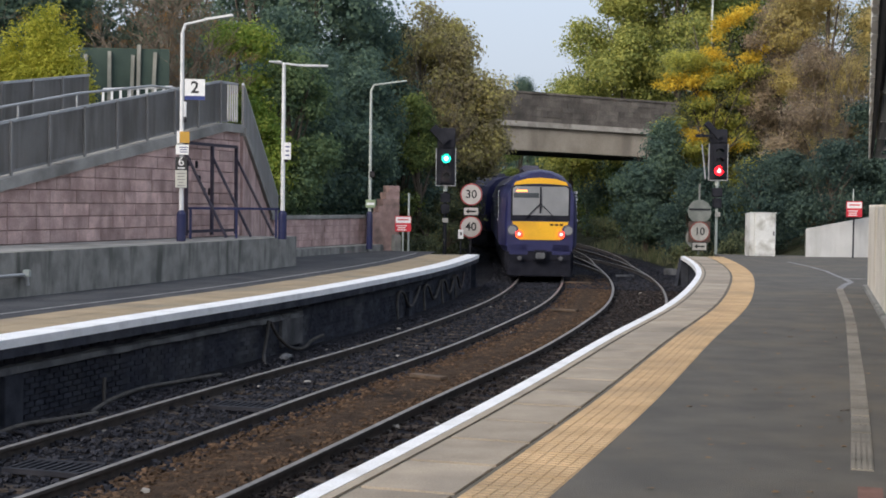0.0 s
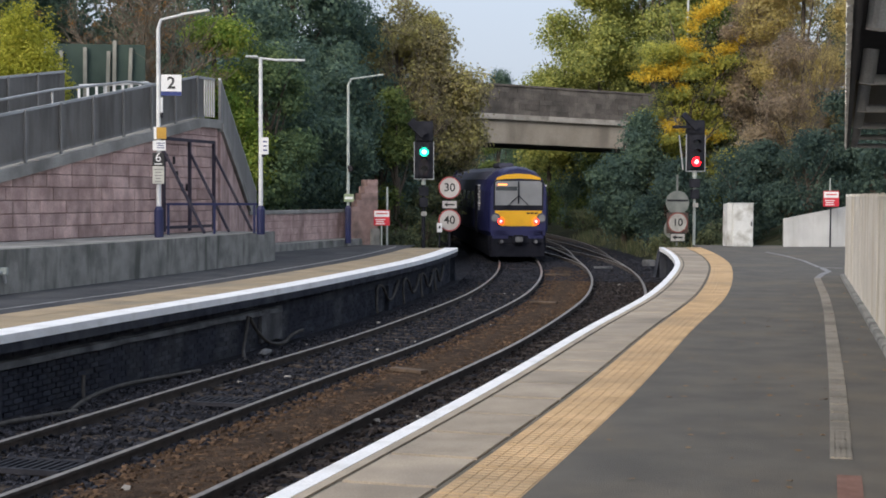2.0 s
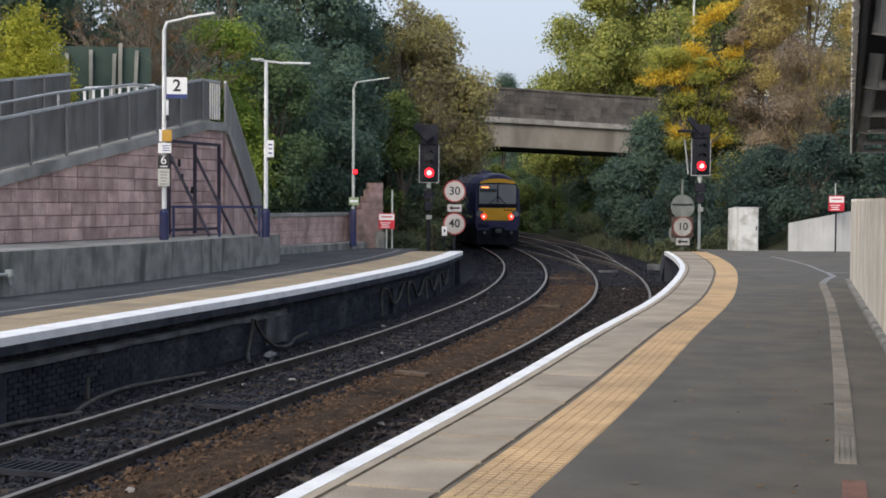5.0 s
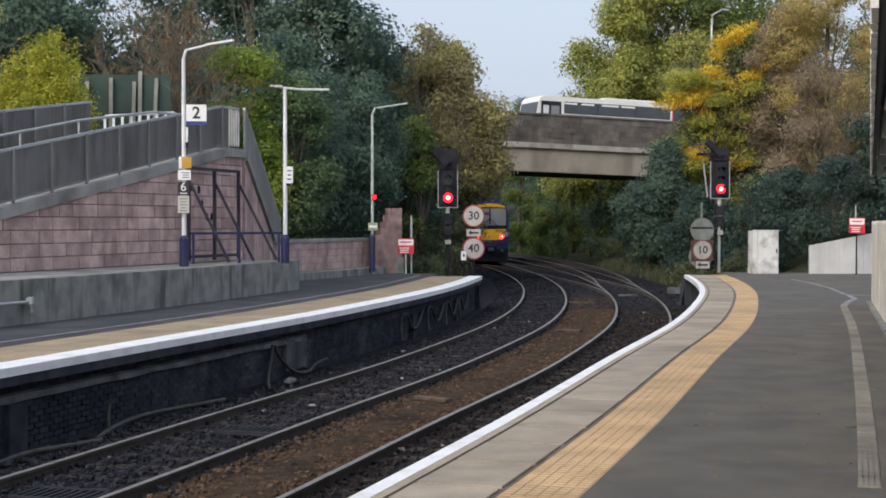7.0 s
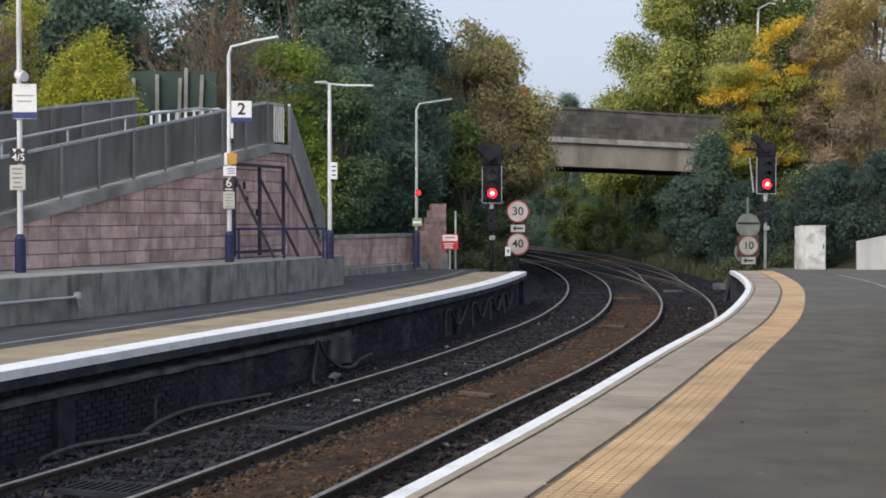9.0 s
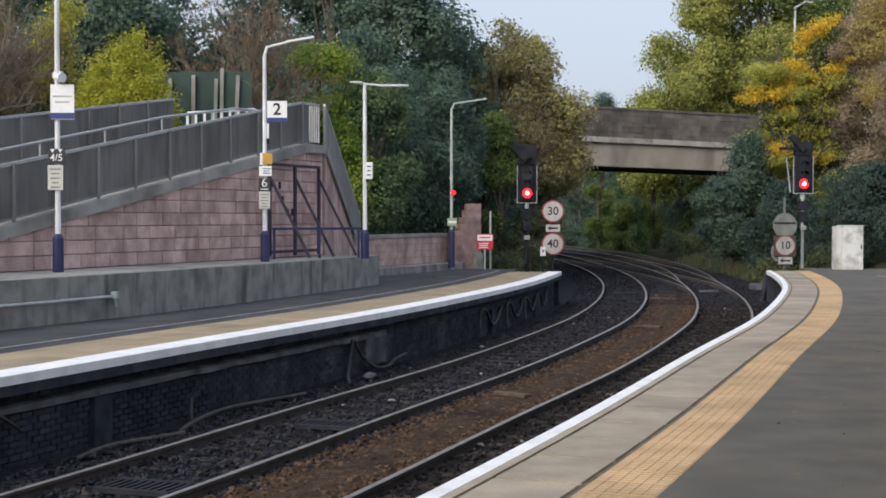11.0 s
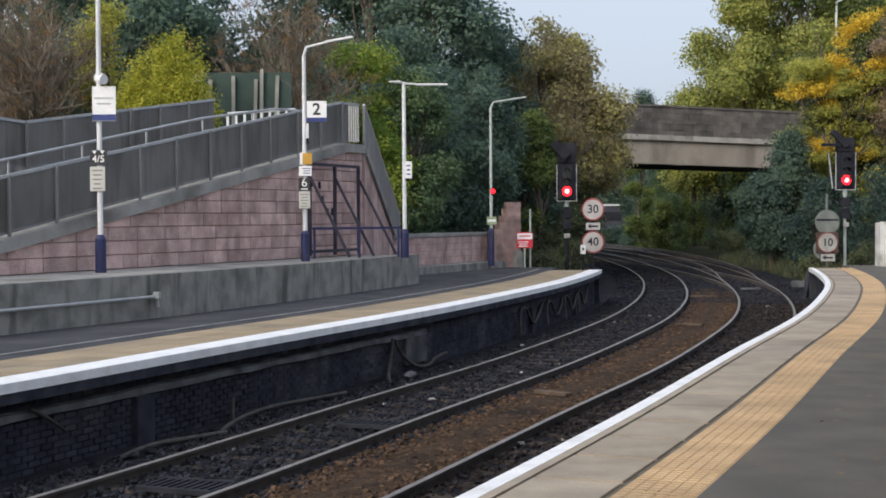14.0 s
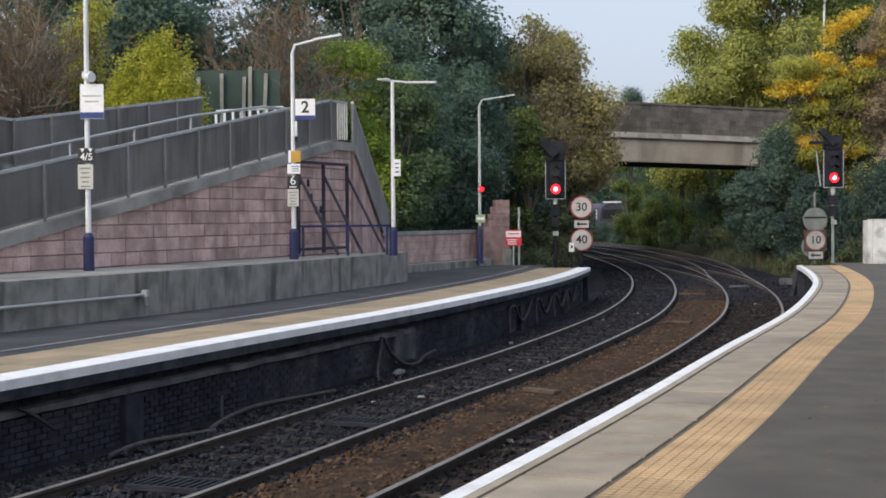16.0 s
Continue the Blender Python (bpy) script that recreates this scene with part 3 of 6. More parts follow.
rp = sweep("platform_surface_right", [(EDGE_R + 1.345, -.3), (EDGE_R + 1.345, 0.0), (EDGE_R + 16, 0.0), (EDGE_R + 16, -.3)], -20, 48.5, M_ASPHALT, 1.0)
tagged(rp, "grey worn asphalt of the near platform", "platform", kind="structure")

# guide path with ribs on the near platform
GUIDE = [(3.44, 8.73), (3.82, 9.72), (4.45, 11.38), (5.32, 13.7), (6.12, 15.86), (7.56, 19.74), (8.78, 23.13), (9.99, 26.64), (10.5, 28.1)]
guide = tagged(thing("guide_path", pose(0, 0, 0), "ribbed pale guide paving on the asphalt", "paving"), kind="structure")


def guide_tiles():
    bm = box(-.072, .072, -.195, .195, -.02, .002)
    for i in range(4):
        x = -.054 + i * .036
        box(x - .01, x + .01, -.19, .19, .0, .008, bm=bm)
    me = bpy.data.meshes.new("guide_tile")
    bm.to_mesh(me)
    bm.free()
    me.materials.append(M_GUIDE)
    for (x0, y0), (x1, y1) in zip(GUIDE, GUIDE[1:]):
        d = math.hypot(x1 - x0, y1 - y0)
        k = max(1, round(d / .4))
        for i in range(k):
            t = (i + .5) / k
            share("guide_tile", me, pose(x0 + (x1 - x0) * t, y0 + (y1 - y0) * t, .003, 0, 0, -math.degrees(math.atan2(x1 - x0, y1 - y0))), guide)


guide_tiles()
bmk = bmesh.new()
for a, b in (((10.5, 28.1), (11.15, 29.54)), ((11.15, 29.54), (11.71, 30.64)), ((11.71, 30.64), (12.12, 32.11)), ((12.12, 32.11), (12.35, 33.18)), ((12.35, 33.18), (13.01, 35.85)), ((13.01, 35.85), (13.52, 38.62)), ((13.52, 38.62), (13.88, 41.43)), ((12.1, 32.5), (12.7, 32.0))):
    bar((*a, .004), (*b, .004), .13 if a[1] < 31 else .09, .006, bmk)
part("pale_seam", bmk, M_LINE, guide)
bmk = box(-.072, .072, -.36, .36, 0, .004)
tagged(part("red_patch", bmk, mat("red_paving", (0.16, 0.08, 0.06), (0.22, 0.12, 0.095), 5, 0.9, 0.3, 80), None, "", pose(3.14, 7.83, .002, 0, 0, -21)), "faded red paving strip set in the asphalt", "paving", kind="structure")

# ---- left: retaining wall, ramp wall, fences ----
WALL = [(-16.5, 0.0), (-12.6, 8.0), (-9.4, 14.6), (-6.53, 20.6), (-4.8, 24.5), (-3.25, 28.6), (-2.3, 31.3), (-1.0, 35.3), (-.8, 36.0)]


def poly_wall(name, pts, z0, z1, thick, material, parent=None, bm=None):
    """A wall along a plan polyline; thick goes to the left of the walk along it."""
    b = bm or bmesh.new()
    n = len(pts)
    rows = []
    for i, (x, y) in enumerate(pts):
        a, c = pts[max(0, i - 1)], pts[min(n - 1, i + 1)]
        d = Vector((c[0] - a[0], c[1] - a[1])).normalized()
        nx, ny = -d.y, d.x
        za, zb = (z0[i], z1[i]) if isinstance(z0, list) else (z0, z1)
        rows.append([b.verts.new(v) for v in ((x, y, za), (x, y, zb), (x + nx * thick, y + ny * thick, zb), (x + nx * thick, y + ny * thick, za))])
    for p, q in zip(rows, rows[1:]):
        for j in range(4):
            b.faces.new((p[j], p[(j + 1) % 4], q[(j + 1) % 4], q[j]))
    b.faces.new(rows[0])
    b.faces.new(list(reversed(rows[-1])))
    bmesh.ops.recalc_face_normals(b, faces=b.faces)
    if bm:
        return b
    return part(name, b, material, parent)


tagged(poly_wall("retaining_wall", WALL, -.1, .75, .35, M_CONCRETE), "low weathered concrete retaining wall behind the platform", "wall", kind="structure")
# the raised walk behind it
tagged(poly_wall("raised_walk", [(x - .33, y + .12) for x, y in WALL], -.1, .735, 3.2, M_COPING), "narrow raised concrete walk", "walk", kind="structure")
pr = thing("wall_pipe", pose(0, 0, 0), "grey steel pipe rail fixed along the concrete wall", "pipe")
bmk = bmesh.new()
pipe_pts = [(-9.34, 14.5, .36), (-6.47, 20.55, .37), (-4.99, 23.8, .38)]
for a, b in zip(pipe_pts, pipe_pts[1:]):
    rod(a, b, .028, bm=bmk)
rod((-4.99, 23.8, .4), (-4.97, 23.84, .2), .028, bm=bmk)
part("pipe", bmk, M_FRAIL, pr)
part("bracket", box(-5.04, -4.93, 23.74, 23.9, .34, .46, .01), M_POLE_GREY, pr)

W0, W1 = Vector((-7.6, 24.09)), Vector((-2.28, 36.57))
WD = (W1 - W0).normalized()
WLEN = (W1 - W0).length
WN = Vector((WD.y, -WD.x))
WROT = math.degrees(math.atan2(WD.y, WD.x))
RAMP = pose(W0.x, W0.y, 0, 0, 0, WROT)  # x along the ramp wall, -y towards the platform


def coping_z(u):
    t = u / WLEN
    if t > .93:
        return 3.5
    return 1.29 + (3.5 - 1.29) * t / .93


ramp = thing("ramp_wall", RAMP, "pink concrete-block ramp wall with a grey sloping coping", "wall")
tagged(ramp, kind="structure")
U0 = -9.0
bmk = prism([(U0, .7), (U0, max(.75, coping_z(U0)))] + ([(-2.85, .75)] if coping_z(U0) < .75 else []) + [(.93 * WLEN, 3.5), (WLEN, 3.5), (WLEN, .7)], .03, .32)
part("core", bmk, M_PINK_JOINT, ramp)


def pink_blocks():
    """Rough-faced blocks laid in courses, cut to the slope of the coping."""
    r = random.Random(11)
    made = {}
    row, z = 0, .74
    while z < 3.5:
        h = .268
        u = -2.6 - (.47 if row % 2 else 0)
        while u < WLEN - .02:
            w = .94 if r.random() < .7 else r.choice((.47, .7))
            w = min(w, WLEN - u)
            if w < .08:
                break
            top0, top1 = min(z + h, coping_z(u) - .0), min(z + h, coping_z(u + w))
            if top1 - z > .04:
                key = round(w, 2)
                t0, t1 = max(top0 - z, .005), top1 - z
                full = t0 >= h - .001
                if full and key in made:
                    share("block", made[key], pose(u, r.uniform(-.006, .006), z), ramp)
                else:
                    g, d = .006, .012
                    b = bmesh.new()
                    fr = [(g, g), (w - g, g), (w - g, max(t1 - g, g + .003)), (g, max(t0 - g, g + .002))]
                    v1 = [b.verts.new((x, .035, zz)) for x, zz in fr]
                    v2 = [b.verts.new((x, .012, zz)) for x, zz in fr]
                    cx, cz = w / 2, (t0 + t1) / 4
                    v3 = [b.verts.new((x + (d if x < cx else -d), -.004, zz + (min(d, t0 / 3) if zz < cz else -min(d, t0 / 3)))) for x, zz in fr]
                    for lo, hi in ((v1, v2), (v2, v3)):
                        for i in range(4):
                            b.faces.new((lo[i], lo[(i + 1) % 4], hi[(i + 1) % 4], hi[i]))
                    b.faces.new(v3)
                    bmesh.ops.recalc_face_normals(b, faces=b.faces)
                    ob = part("block", b, M_PINK, ramp, "", pose(u, r.uniform(-.006, .006), z))
                    if full:
                        made[key] = ob.data
            u += w
        z += h
        row += 1


# coping, sheet fence and rails of the ramp
bmk = bmesh.new()
for a, b in ((U0 + 6.1, .93 * WLEN), (.93 * WLEN, WLEN + .05)):
    za, zb = coping_z(a), coping_z(b)
    prism([(a, za - .13), (a, za + .09), (b, zb + .09), (b, zb - .13)], -.09, .42, bm=bmk)
part("coping", bmk, M_COPING, ramp, "grey concrete coping")


def sheet_fence(root, pts, h, pitch=1.28, post=.05):
    """Grey corrugated sheets between posts over a base line of (x, y, z), with a top rail."""
    for (x0, y0, z0), (x1, y1, z1) in zip(pts, pts[1:]):
        a, b = Vector((x0, y0, z0)), Vector((x1, y1, z1))
        d = Vector((x1 - x0, y1 - y0, 0))
        ln = d.length
        d.normalize()
        nrm = Vector((d.y, -d.x, 0))
        k = max(1, round(ln / pitch))
        for i in range(k):
            p, q = a.lerp(b, i / k), a.lerp(b, (i + 1) / k)
            bm = bmesh.new()
            m = 14
            lo, hi, = [], []
            for j in range(m + 1):
                c = p.lerp(q, j / m) + nrm * (.003 if j % 2 else -.003)
                lo.append(bm.verts.new(c + Vector((0, 0, .06))))
                hi.append(bm.verts.new(c + Vector((0, 0, h - .03))))
            for j in range(m):
                bm.faces.new((lo[j], lo[j + 1], hi[j + 1], hi[j]))
            r = bmesh.ops.solidify(bm, geom=bm.faces[:], thickness=.004)
            part("sheet", bm, M_FENCE, root)
            part("post", bar(p + nrm * .03, p + nrm * .03 + Vector((0, 0, h)), post), M_FENCE, root)
        part("top_rail", bar(a + Vector((0, 0, h)), b + Vector((0, 0, h)), .05, .06), M_FRAIL, root)
        part("bottom_rail", bar(a + Vector((0, 0, .07)), b + Vector((0, 0, .07)), .04, .04), M_FENCE, root)


f1 = thing("ramp_fence", RAMP, "grey steel sheet fence along the ramp's edge", "fence")
sheet_fence(f1, [(-7.5, .1, coping_z(-7.5) + .09), (.76 * WLEN, .1, coping_z(.76 * WLEN) + .09), (.93 * WLEN, .1, 3.57), (WLEN - .55, .1, 3.57)], 1.05)
for i in range(5):
    u = WLEN - .5 + i * .125
    part("baluster", bar((u, .1, 3.66), (u, .1, 4.62), .03), M_FRAIL, f1)
part("top_rail", bar((WLEN - .55, .1, 4.63), (WLEN + .02, .1, 4.63), .05), M_FRAIL, f1)
# handrail on the ramp's far side
hr = thing("ramp_handrail", RAMP, "galvanised tube handrail along the ramp", "handrail")
hpts = [(-8, 1.5, coping_z(-8) + 1.2), (.62 * WLEN, 1.5, coping_z(.62 * WLEN) + 1.25), (.86 * WLEN, 1.5, 4.45), (WLEN, 1.5, 4.5)]
for a, b in zip(hpts, hpts[1:]):
    part("rail", rod(a, b, .03), M_FRAIL, hr)
for i in range(9):
    u = -7 + i * 2.2
    if u < WLEN:
        zz = np.interp(u, [p[0] for p in hpts], [p[2] for p in hpts])
        part("post", rod((u, 1.5, zz - 1.2), (u, 1.5, zz), .025), M_FRAIL, hr)
bmk = prism([(U0, .72), (U0, max(.74, coping_z(U0) - .02))] + ([(-2.85, .74)] if coping_z(U0) < .75 else []) + [(.93 * WLEN, 3.45), (WLEN, 3.45), (WLEN, .72)], .33, 3.0)
tagged(part("ramp_floor", bmk, M_CONCRETE, None, "", RAMP), "concrete ramp rising to the bridge path", "ramp", kind="structure")
# fence behind, along the second flight
f2 = thing("upper_fence", RAMP, "grey steel sheet fence on the upper path", "fence")
sheet_fence(f2, [(-9, 3.1, 3.45), (1.0, 3.1, 2.85), (4.2, 3.1, 2.72), (11.4, 3.1, 3.72)], 1.0)
bmk = prism([(-9, .7), (-9, 3.5), (1.0, 2.9), (4.2, 2.77), (11.6, 3.77), (11.6, .7)], 3.0, 3.4)
tagged(part("upper_path_wall", bmk, M_CONCRETE, None, "", RAMP), "concrete wall of the upper path", "wall", kind="structure")
# railing between the flights at the landing
bl = thing("landing_railing", pose(0, 0, 0), "pale railing with uprights at the ramp landing", "railing")
la, lb = Vector((-5.75, 36.5, 4.42)), Vector((-4.05, 36.9, 4.55))
part("rail", rod(la, lb, .035), M_POLE, bl)
for i in range(9):
    p = la.lerp(lb, i / 8)
    part("upright", bar((p.x, p.y, 3.4), p, .06, .04), M_POLE, bl)

# flank of the stair going down behind the landing
st = thing("stair_flank", pose(0, 0, 0), "grey steel sheet flank of the stair down from the landing", "fence")
a3, b3 = Vector((W1.x + .05, W1.y + .1)), Vector((-1.55, 43.2))
sd = (b3 - a3)
SROT = pose(a3.x, a3.y, 0, 0, 0, math.degrees(math.atan2(sd.y, sd.x)))
part("sheet", prism([(0, 3.5), (0, 4.62), (sd.length, 1.75), (sd.length, .7)], -.03, .03, m=SROT), M_FENCE, st)
part("top_rail", bar(SROT @ Vector((0, 0, 4.64)), SROT @ Vector((sd.length, 0, 1.77)), .06), M_FRAIL, st)
part("string", prism([(0, 3.3), (0, 3.52), (sd.length, .72), (sd.length, .5)], -.1, .1, m=SROT), M_COPING, st)
part("wall", prism([(0, .5), (0, 3.3), (sd.length - .3, .6)], -.02, .2, m=SROT), M_PINK, st)

# dark steel frame before the ramp wall and its railing
gf = thing("steel_frame", RAMP, "dark navy steel frame with slanting braces against the wall", "steel frame")
GU0, GU1, GY = .815 * WLEN - .95, .985 * WLEN - .7, -.35
for u in (GU0, (GU0 + GU1) / 2, GU1):
    part("upright", bar((u, GY, .8), (u, GY, 2.98), .07), M_FRAME, gf)
    part("brace", bar((u, GY, 2.7), (u + .1, GY - 1.0, .78), .055), M_FRAME, gf)
for z in (.9, 2.98):
    part("crossbar", bar((GU0 - .03, GY, z), (GU1 + .03, GY, z), .07), M_FRAME, gf)
for u, z in ((GU0 + .75, 2.55), (GU0 + 1.1, 2.5), (GU0 + 1.25, 2.15), (GU0 + 1.5, 1.85), (GU0 + 1.75, 1.85)):
    part("bolt_plate", box(u - .03, u + .03, GY + .3, GY + .36, z - .09, z + .09, .01), M_DARK, gf)
rl = thing("navy_railing", pose(0, 0, 0), "navy steel railing at the end of the raised walk", "railing")
ra, rb = Vector((-3.25, 33.2, 1.45)), Vector((-1.2, 34.4, 1.45))
part("rail", bar(ra, rb, .055), M_NAVY, rl)
for t in (.02, .52, .97):
    p = ra.lerp(rb, t)
    part("post", bar((p.x, p.y, .74), (p.x, p.y, 1.45), .06), M_NAVY, rl)

# low pink wall, stepped pier and kerb beyond the stair
LW = [(-1.0, 43.0), (1.35, 48.0)]
lw = tagged(thing("low_wall", pose(0, 0, 0), "low pink block wall with a grey coping", "wall"), kind="structure")
d2 = Vector((LW[1][0] - LW[0][0], LW[1][1] - LW[0][1]))
LROT = pose(*LW[0], 0, 0, 0, math.degrees(math.atan2(d2.y, d2.x)))
part("core", box(-1.6, d2.length, .03, .3, -.1, 1.08, m=LROT), M_PINK_JOINT, lw)
part("coping", box(-1.65, d2.length, -.05, .36, 1.08, 1.2, .015, m=LROT), M_COPING, lw)
part("kerb", box(-1.6, d2.length + .3, -.75, .02, -.1, .22, .02, m=LROT), M_CONCRETE, lw)
bmk = bmesh.new()
for r in range(4):
    z0, u = .22 + r * .215, -1.6 + (.2 if r % 2 else 0)
    while u < d2.length - .05:
        w = min(.46, d2.length - u)
        box(u + .007, u + w - .007, -.004 + rnd.uniform(-.006, .006), .05, z0 + .007, z0 + .208, bm=bmk, m=LROT)
        u += .46
part("blockwork", bmk, M_PINK, lw)
sp = tagged(thing("stepped_pier", pose(1.55, 47.2, 0, 0, 0, 22), "stepped pink block pier at the wall's end", "wall"), kind="structure")
for i, (w0, zt) in enumerate(((-.05, 1.3), (.15, 1.52), (.3, 1.74), (.42, 1.98), (.52, 2.2))):
    zb = (-.1, 1.304, 1.524, 1.744, 1.984)[i]
    part("course", box(w0, .92, 0, .5, zb, zt, .012), M_PIER, sp)
part("broken_foot", box(.62, .95, -.12, .0, -.1, .55, .03), M_CONCRETE, sp)

# ---- right: picket fence, canopy, low white wall ----
FD = Vector((11.23 - 6.42, 28.43 - 14.91)).normalized()
FEND = Vector((11.23, 28.43))
FROT = pose(FEND.x, FEND.y, 0, 0, 0, math.degrees(math.atan2(-FD.y, -FD.x)))  # x runs back along the fence from its far end
pf = thing("picket_fence", FROT, "white-painted close-boarded picket fence on the platform", "fence")


def pickets():
    b = prism([(-.052, .06), (-.052, 1.68), (0, 1.73), (.052, 1.68), (.052, .06)], -.011, .011)
    me = bpy.data.meshes.new("picket")
    b.to_mesh(me)
    b.free()
    me.materials.append(M_TIMBER_WHITE)
    for i in range(230):
        share("picket", me, pose(.06 + i * .112, rnd.uniform(-.003, .003), rnd.uniform(-.012, .012)), pf)


part("rail", box(0, 40, .012, .06, .35, .45), M_TIMBER_WHITE, pf)
part("rail", box(0, 40, .012, .06, 1.35, 1.45), M_TIMBER_WHITE, pf)
part("rail", box(26, 40, -.01, .012, .05, 1.7), M_TIMBER_WHITE, pf)
part("kerb", box(-.1, 40, -.1, .1, -.05, .07, .015), M_CONCRETE, pf)
for i in range(12):
    part("post", box(.05 + i * 2.4, .15 + i * 2.4, .06, .16, 0, 1.6, .008), M_TIMBER_WHITE, pf)

CEND = Vector((9.53, 24.2))
CROT = pose(CEND.x, CEND.y, 0, 0, 0, math.degrees(math.atan2(-17.8, -7.0)))
cn = thing("platform_canopy", CROT, "platform canopy with white boarded valance and dark soffit", "canopy")
VB, VT = 2.53, 4.05
bm_v = prism([(-.075, VB), (-.075, VT), (.075, VT), (.075, VB)], -.014, .014)
me_v = bpy.data.meshes.new("valance_board")
bm_v.to_mesh(me_v)
bm_v.free()
me_v.materials.append(M_VALANCE)
for i in range(130):
    share("valance_board", me_v, pose(.08 + i * .156, rnd.uniform(-.003, .003), rnd.uniform(-.008, .008)), cn)
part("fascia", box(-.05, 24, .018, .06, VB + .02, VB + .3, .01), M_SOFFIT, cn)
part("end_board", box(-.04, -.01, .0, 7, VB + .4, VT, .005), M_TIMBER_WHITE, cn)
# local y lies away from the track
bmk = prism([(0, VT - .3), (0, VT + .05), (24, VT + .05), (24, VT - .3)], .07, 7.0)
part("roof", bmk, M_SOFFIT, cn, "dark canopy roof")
for i in range(6):
    x = .25 + i * 3.6
    part("drain_pipe", rod((x + .15, .15, VB + .05), (x + .15, 5.5, VB - .03), .04), M_POLE, cn)
    part("pipe_elbow", rod((x + .15, .17, VB + .28), (x + .15, .14, VB + .02), .06), M_POLE, cn)
for i in range(4):
    part("column", rod((1.0 + i * 6, 1.8, 0), (1.0 + i * 6, 1.8, VT - .3), .07), M_POLE, cn)
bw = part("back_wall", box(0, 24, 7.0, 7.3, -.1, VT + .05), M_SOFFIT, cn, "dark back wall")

ww = tagged(thing("white_ramp_wall", pose(16.0, 46.0, 0), "low white-painted boarded wall with a sloping top", "wall"), kind="structure")
for i in range(24):
    x0, x1 = i * .17, i * .17 + .165
    part("board", prism([(x0, -.1), (x0, .95 + x0 * .19), (x1, .95 + x1 * .19), (x1, -.1)], 0, .04), M_OLDWHITE, ww)
part("backing", prism([(0.01, -.1), (0.01, .9), (4.0, 1.65), (4.0, -.1)], .045, .15), M_CONCRETE, ww)


def cabinet():
    r = thing("equipment_cabinet", pose(14.45, 46.3, -.06), "weathered white metal equipment cabinet, paint peeling", "cabinet")
    m = mat("peeling_white_paint", (0.55, 0.56, 0.55), (0.68, 0.69, 0.68), 1.5, 0.7, 0.3, 40, stain=(0.3, 0.29, 0.26), stain_scale=2.2)
    part("body", box(-.2, .5, -.3, .35, .05, 1.5, .02), m, r)
    part("side_box", box(-.36, -.2, -.2, .35, .05, 1.5, .02), m, r)
    part("lid", box(-.22, .52, -.32, .37, 1.5, 1.53, .01), m, r)
    part("door", box(-.16, .46, -.32, -.3, .12, 1.44, .008), m, r)
    part("handle", box(.4, .43, -.345, -.32, .75, .9, .004), M_DARK, r)
    part("plinth", box(-.36, .5, -.28, .33, -.05, .05), M_CONCRETE, r)


cabinet()


# ---- posts with lamps and signs ----
def lamp_post(x, y, z, top, bend, grey=False, base=.6):
    """A white post with a navy foot and a slim lamp arm; bend is the arm's reach to the right."""
    r = thing("lamp_post", pose(x, y, z), "slim white lamp post with a navy base", "lamp post", "platform lamp posts")
    mp = M_POLE_GREY if grey else M_POLE
    part("base", rod((0, 0, 0), (0, 0, base), .1), M_NAVY, r, "navy base")
    part("base_cap", rod((0, 0, base), (0, 0, base + .08), .1, .055), M_NAVY, r)
    part("pole", rod((0, 0, base), (0, 0, top), .052, .042), mp, r)
    return r, mp


def plate(name, w, h, material, parent, x, y, z, t=.02, bevel=.004):
    return part(name, box(-w / 2, w / 2, -t, 0, -h / 2, h / 2, bevel), material, parent, "", pose(x, y, z))


def unread(parent, x, y, z, w, rows, gap, h, material, lens=None):
    """Lines of writing too small to read."""
    for i in range(rows):
        k = (lens or [1, .8, .9, .6, .85, .7])[i % 6 if not lens else i % len(lens)]
        part("line_of_writing", box(-w * k / 2, w * k / 2, -.003, 0, -h / 2, h / 2), material, parent, "", pose(x, y, z - i * gap))


# post at the end of the ramp wall with platform number
r, mp = lamp_post(-3.21, 31.15, .74, 4.55, 1)
part("arm_riser", rod((0, 0, 4.55), (.06, 0, 4.74), .032), mp, r)
part("arm", rod((.05, 0, 4.73), (.55, -.1, 4.84), .026), mp, r)
part("lamp_head", bar((.5, -.09, 4.84), (1.1, -.2, 4.93), .12, .045), M_LAMPGLASS, r)
part("camera_bracket", box(.05, .1, -.06, .0, 2.66, 3.05, .01), M_POLE, r)
part("small_box", box(.045, .1, -.07, .0, 2.6, 2.72, .008), M_DARK, r)
sg = plate("number_sign", .44, .44, M_WHITE, r, .28, -.05, 3.32)
part("blue_band", box(-.22, .22, -.004, 0, -.045, .045), M_BLUE, sg, "", pose(0, -.021, -.19))
lettering("number", "2", .36, M_BLACK, sg, pose(0, -.022, .03), .008)
plate("amber_sign", .21, .25, M_AMBERSIGN, r, .07, -.07, 2.27)
plate("sign_edge", .06, .27, M_WHITE, r, -.07, -.06, 2.27)
s2 = plate("notice", .28, .22, M_WHITE, r, .02, -.07, 2.0)
unread(s2, .03, -.021, .05, .18, 3, .05, .018, M_BLUE)
s2 = plate("stop_marker", .25, .29, M_BLACK, r, 0, -.07, 1.7)
lettering("number", "6", .27, M_WHITE, s2, pose(0, -.024, .035), .0)
unread(s2, 0, -.021, -.1, .16, 1, .05, .025, M_WHITE)
s2 = plate("notice", .25, .38, M_CREAM, r, 0, -.07, 1.36)
unread(s2, 0, -.021, .12, .18, 5, .065, .022, M_FENCE)

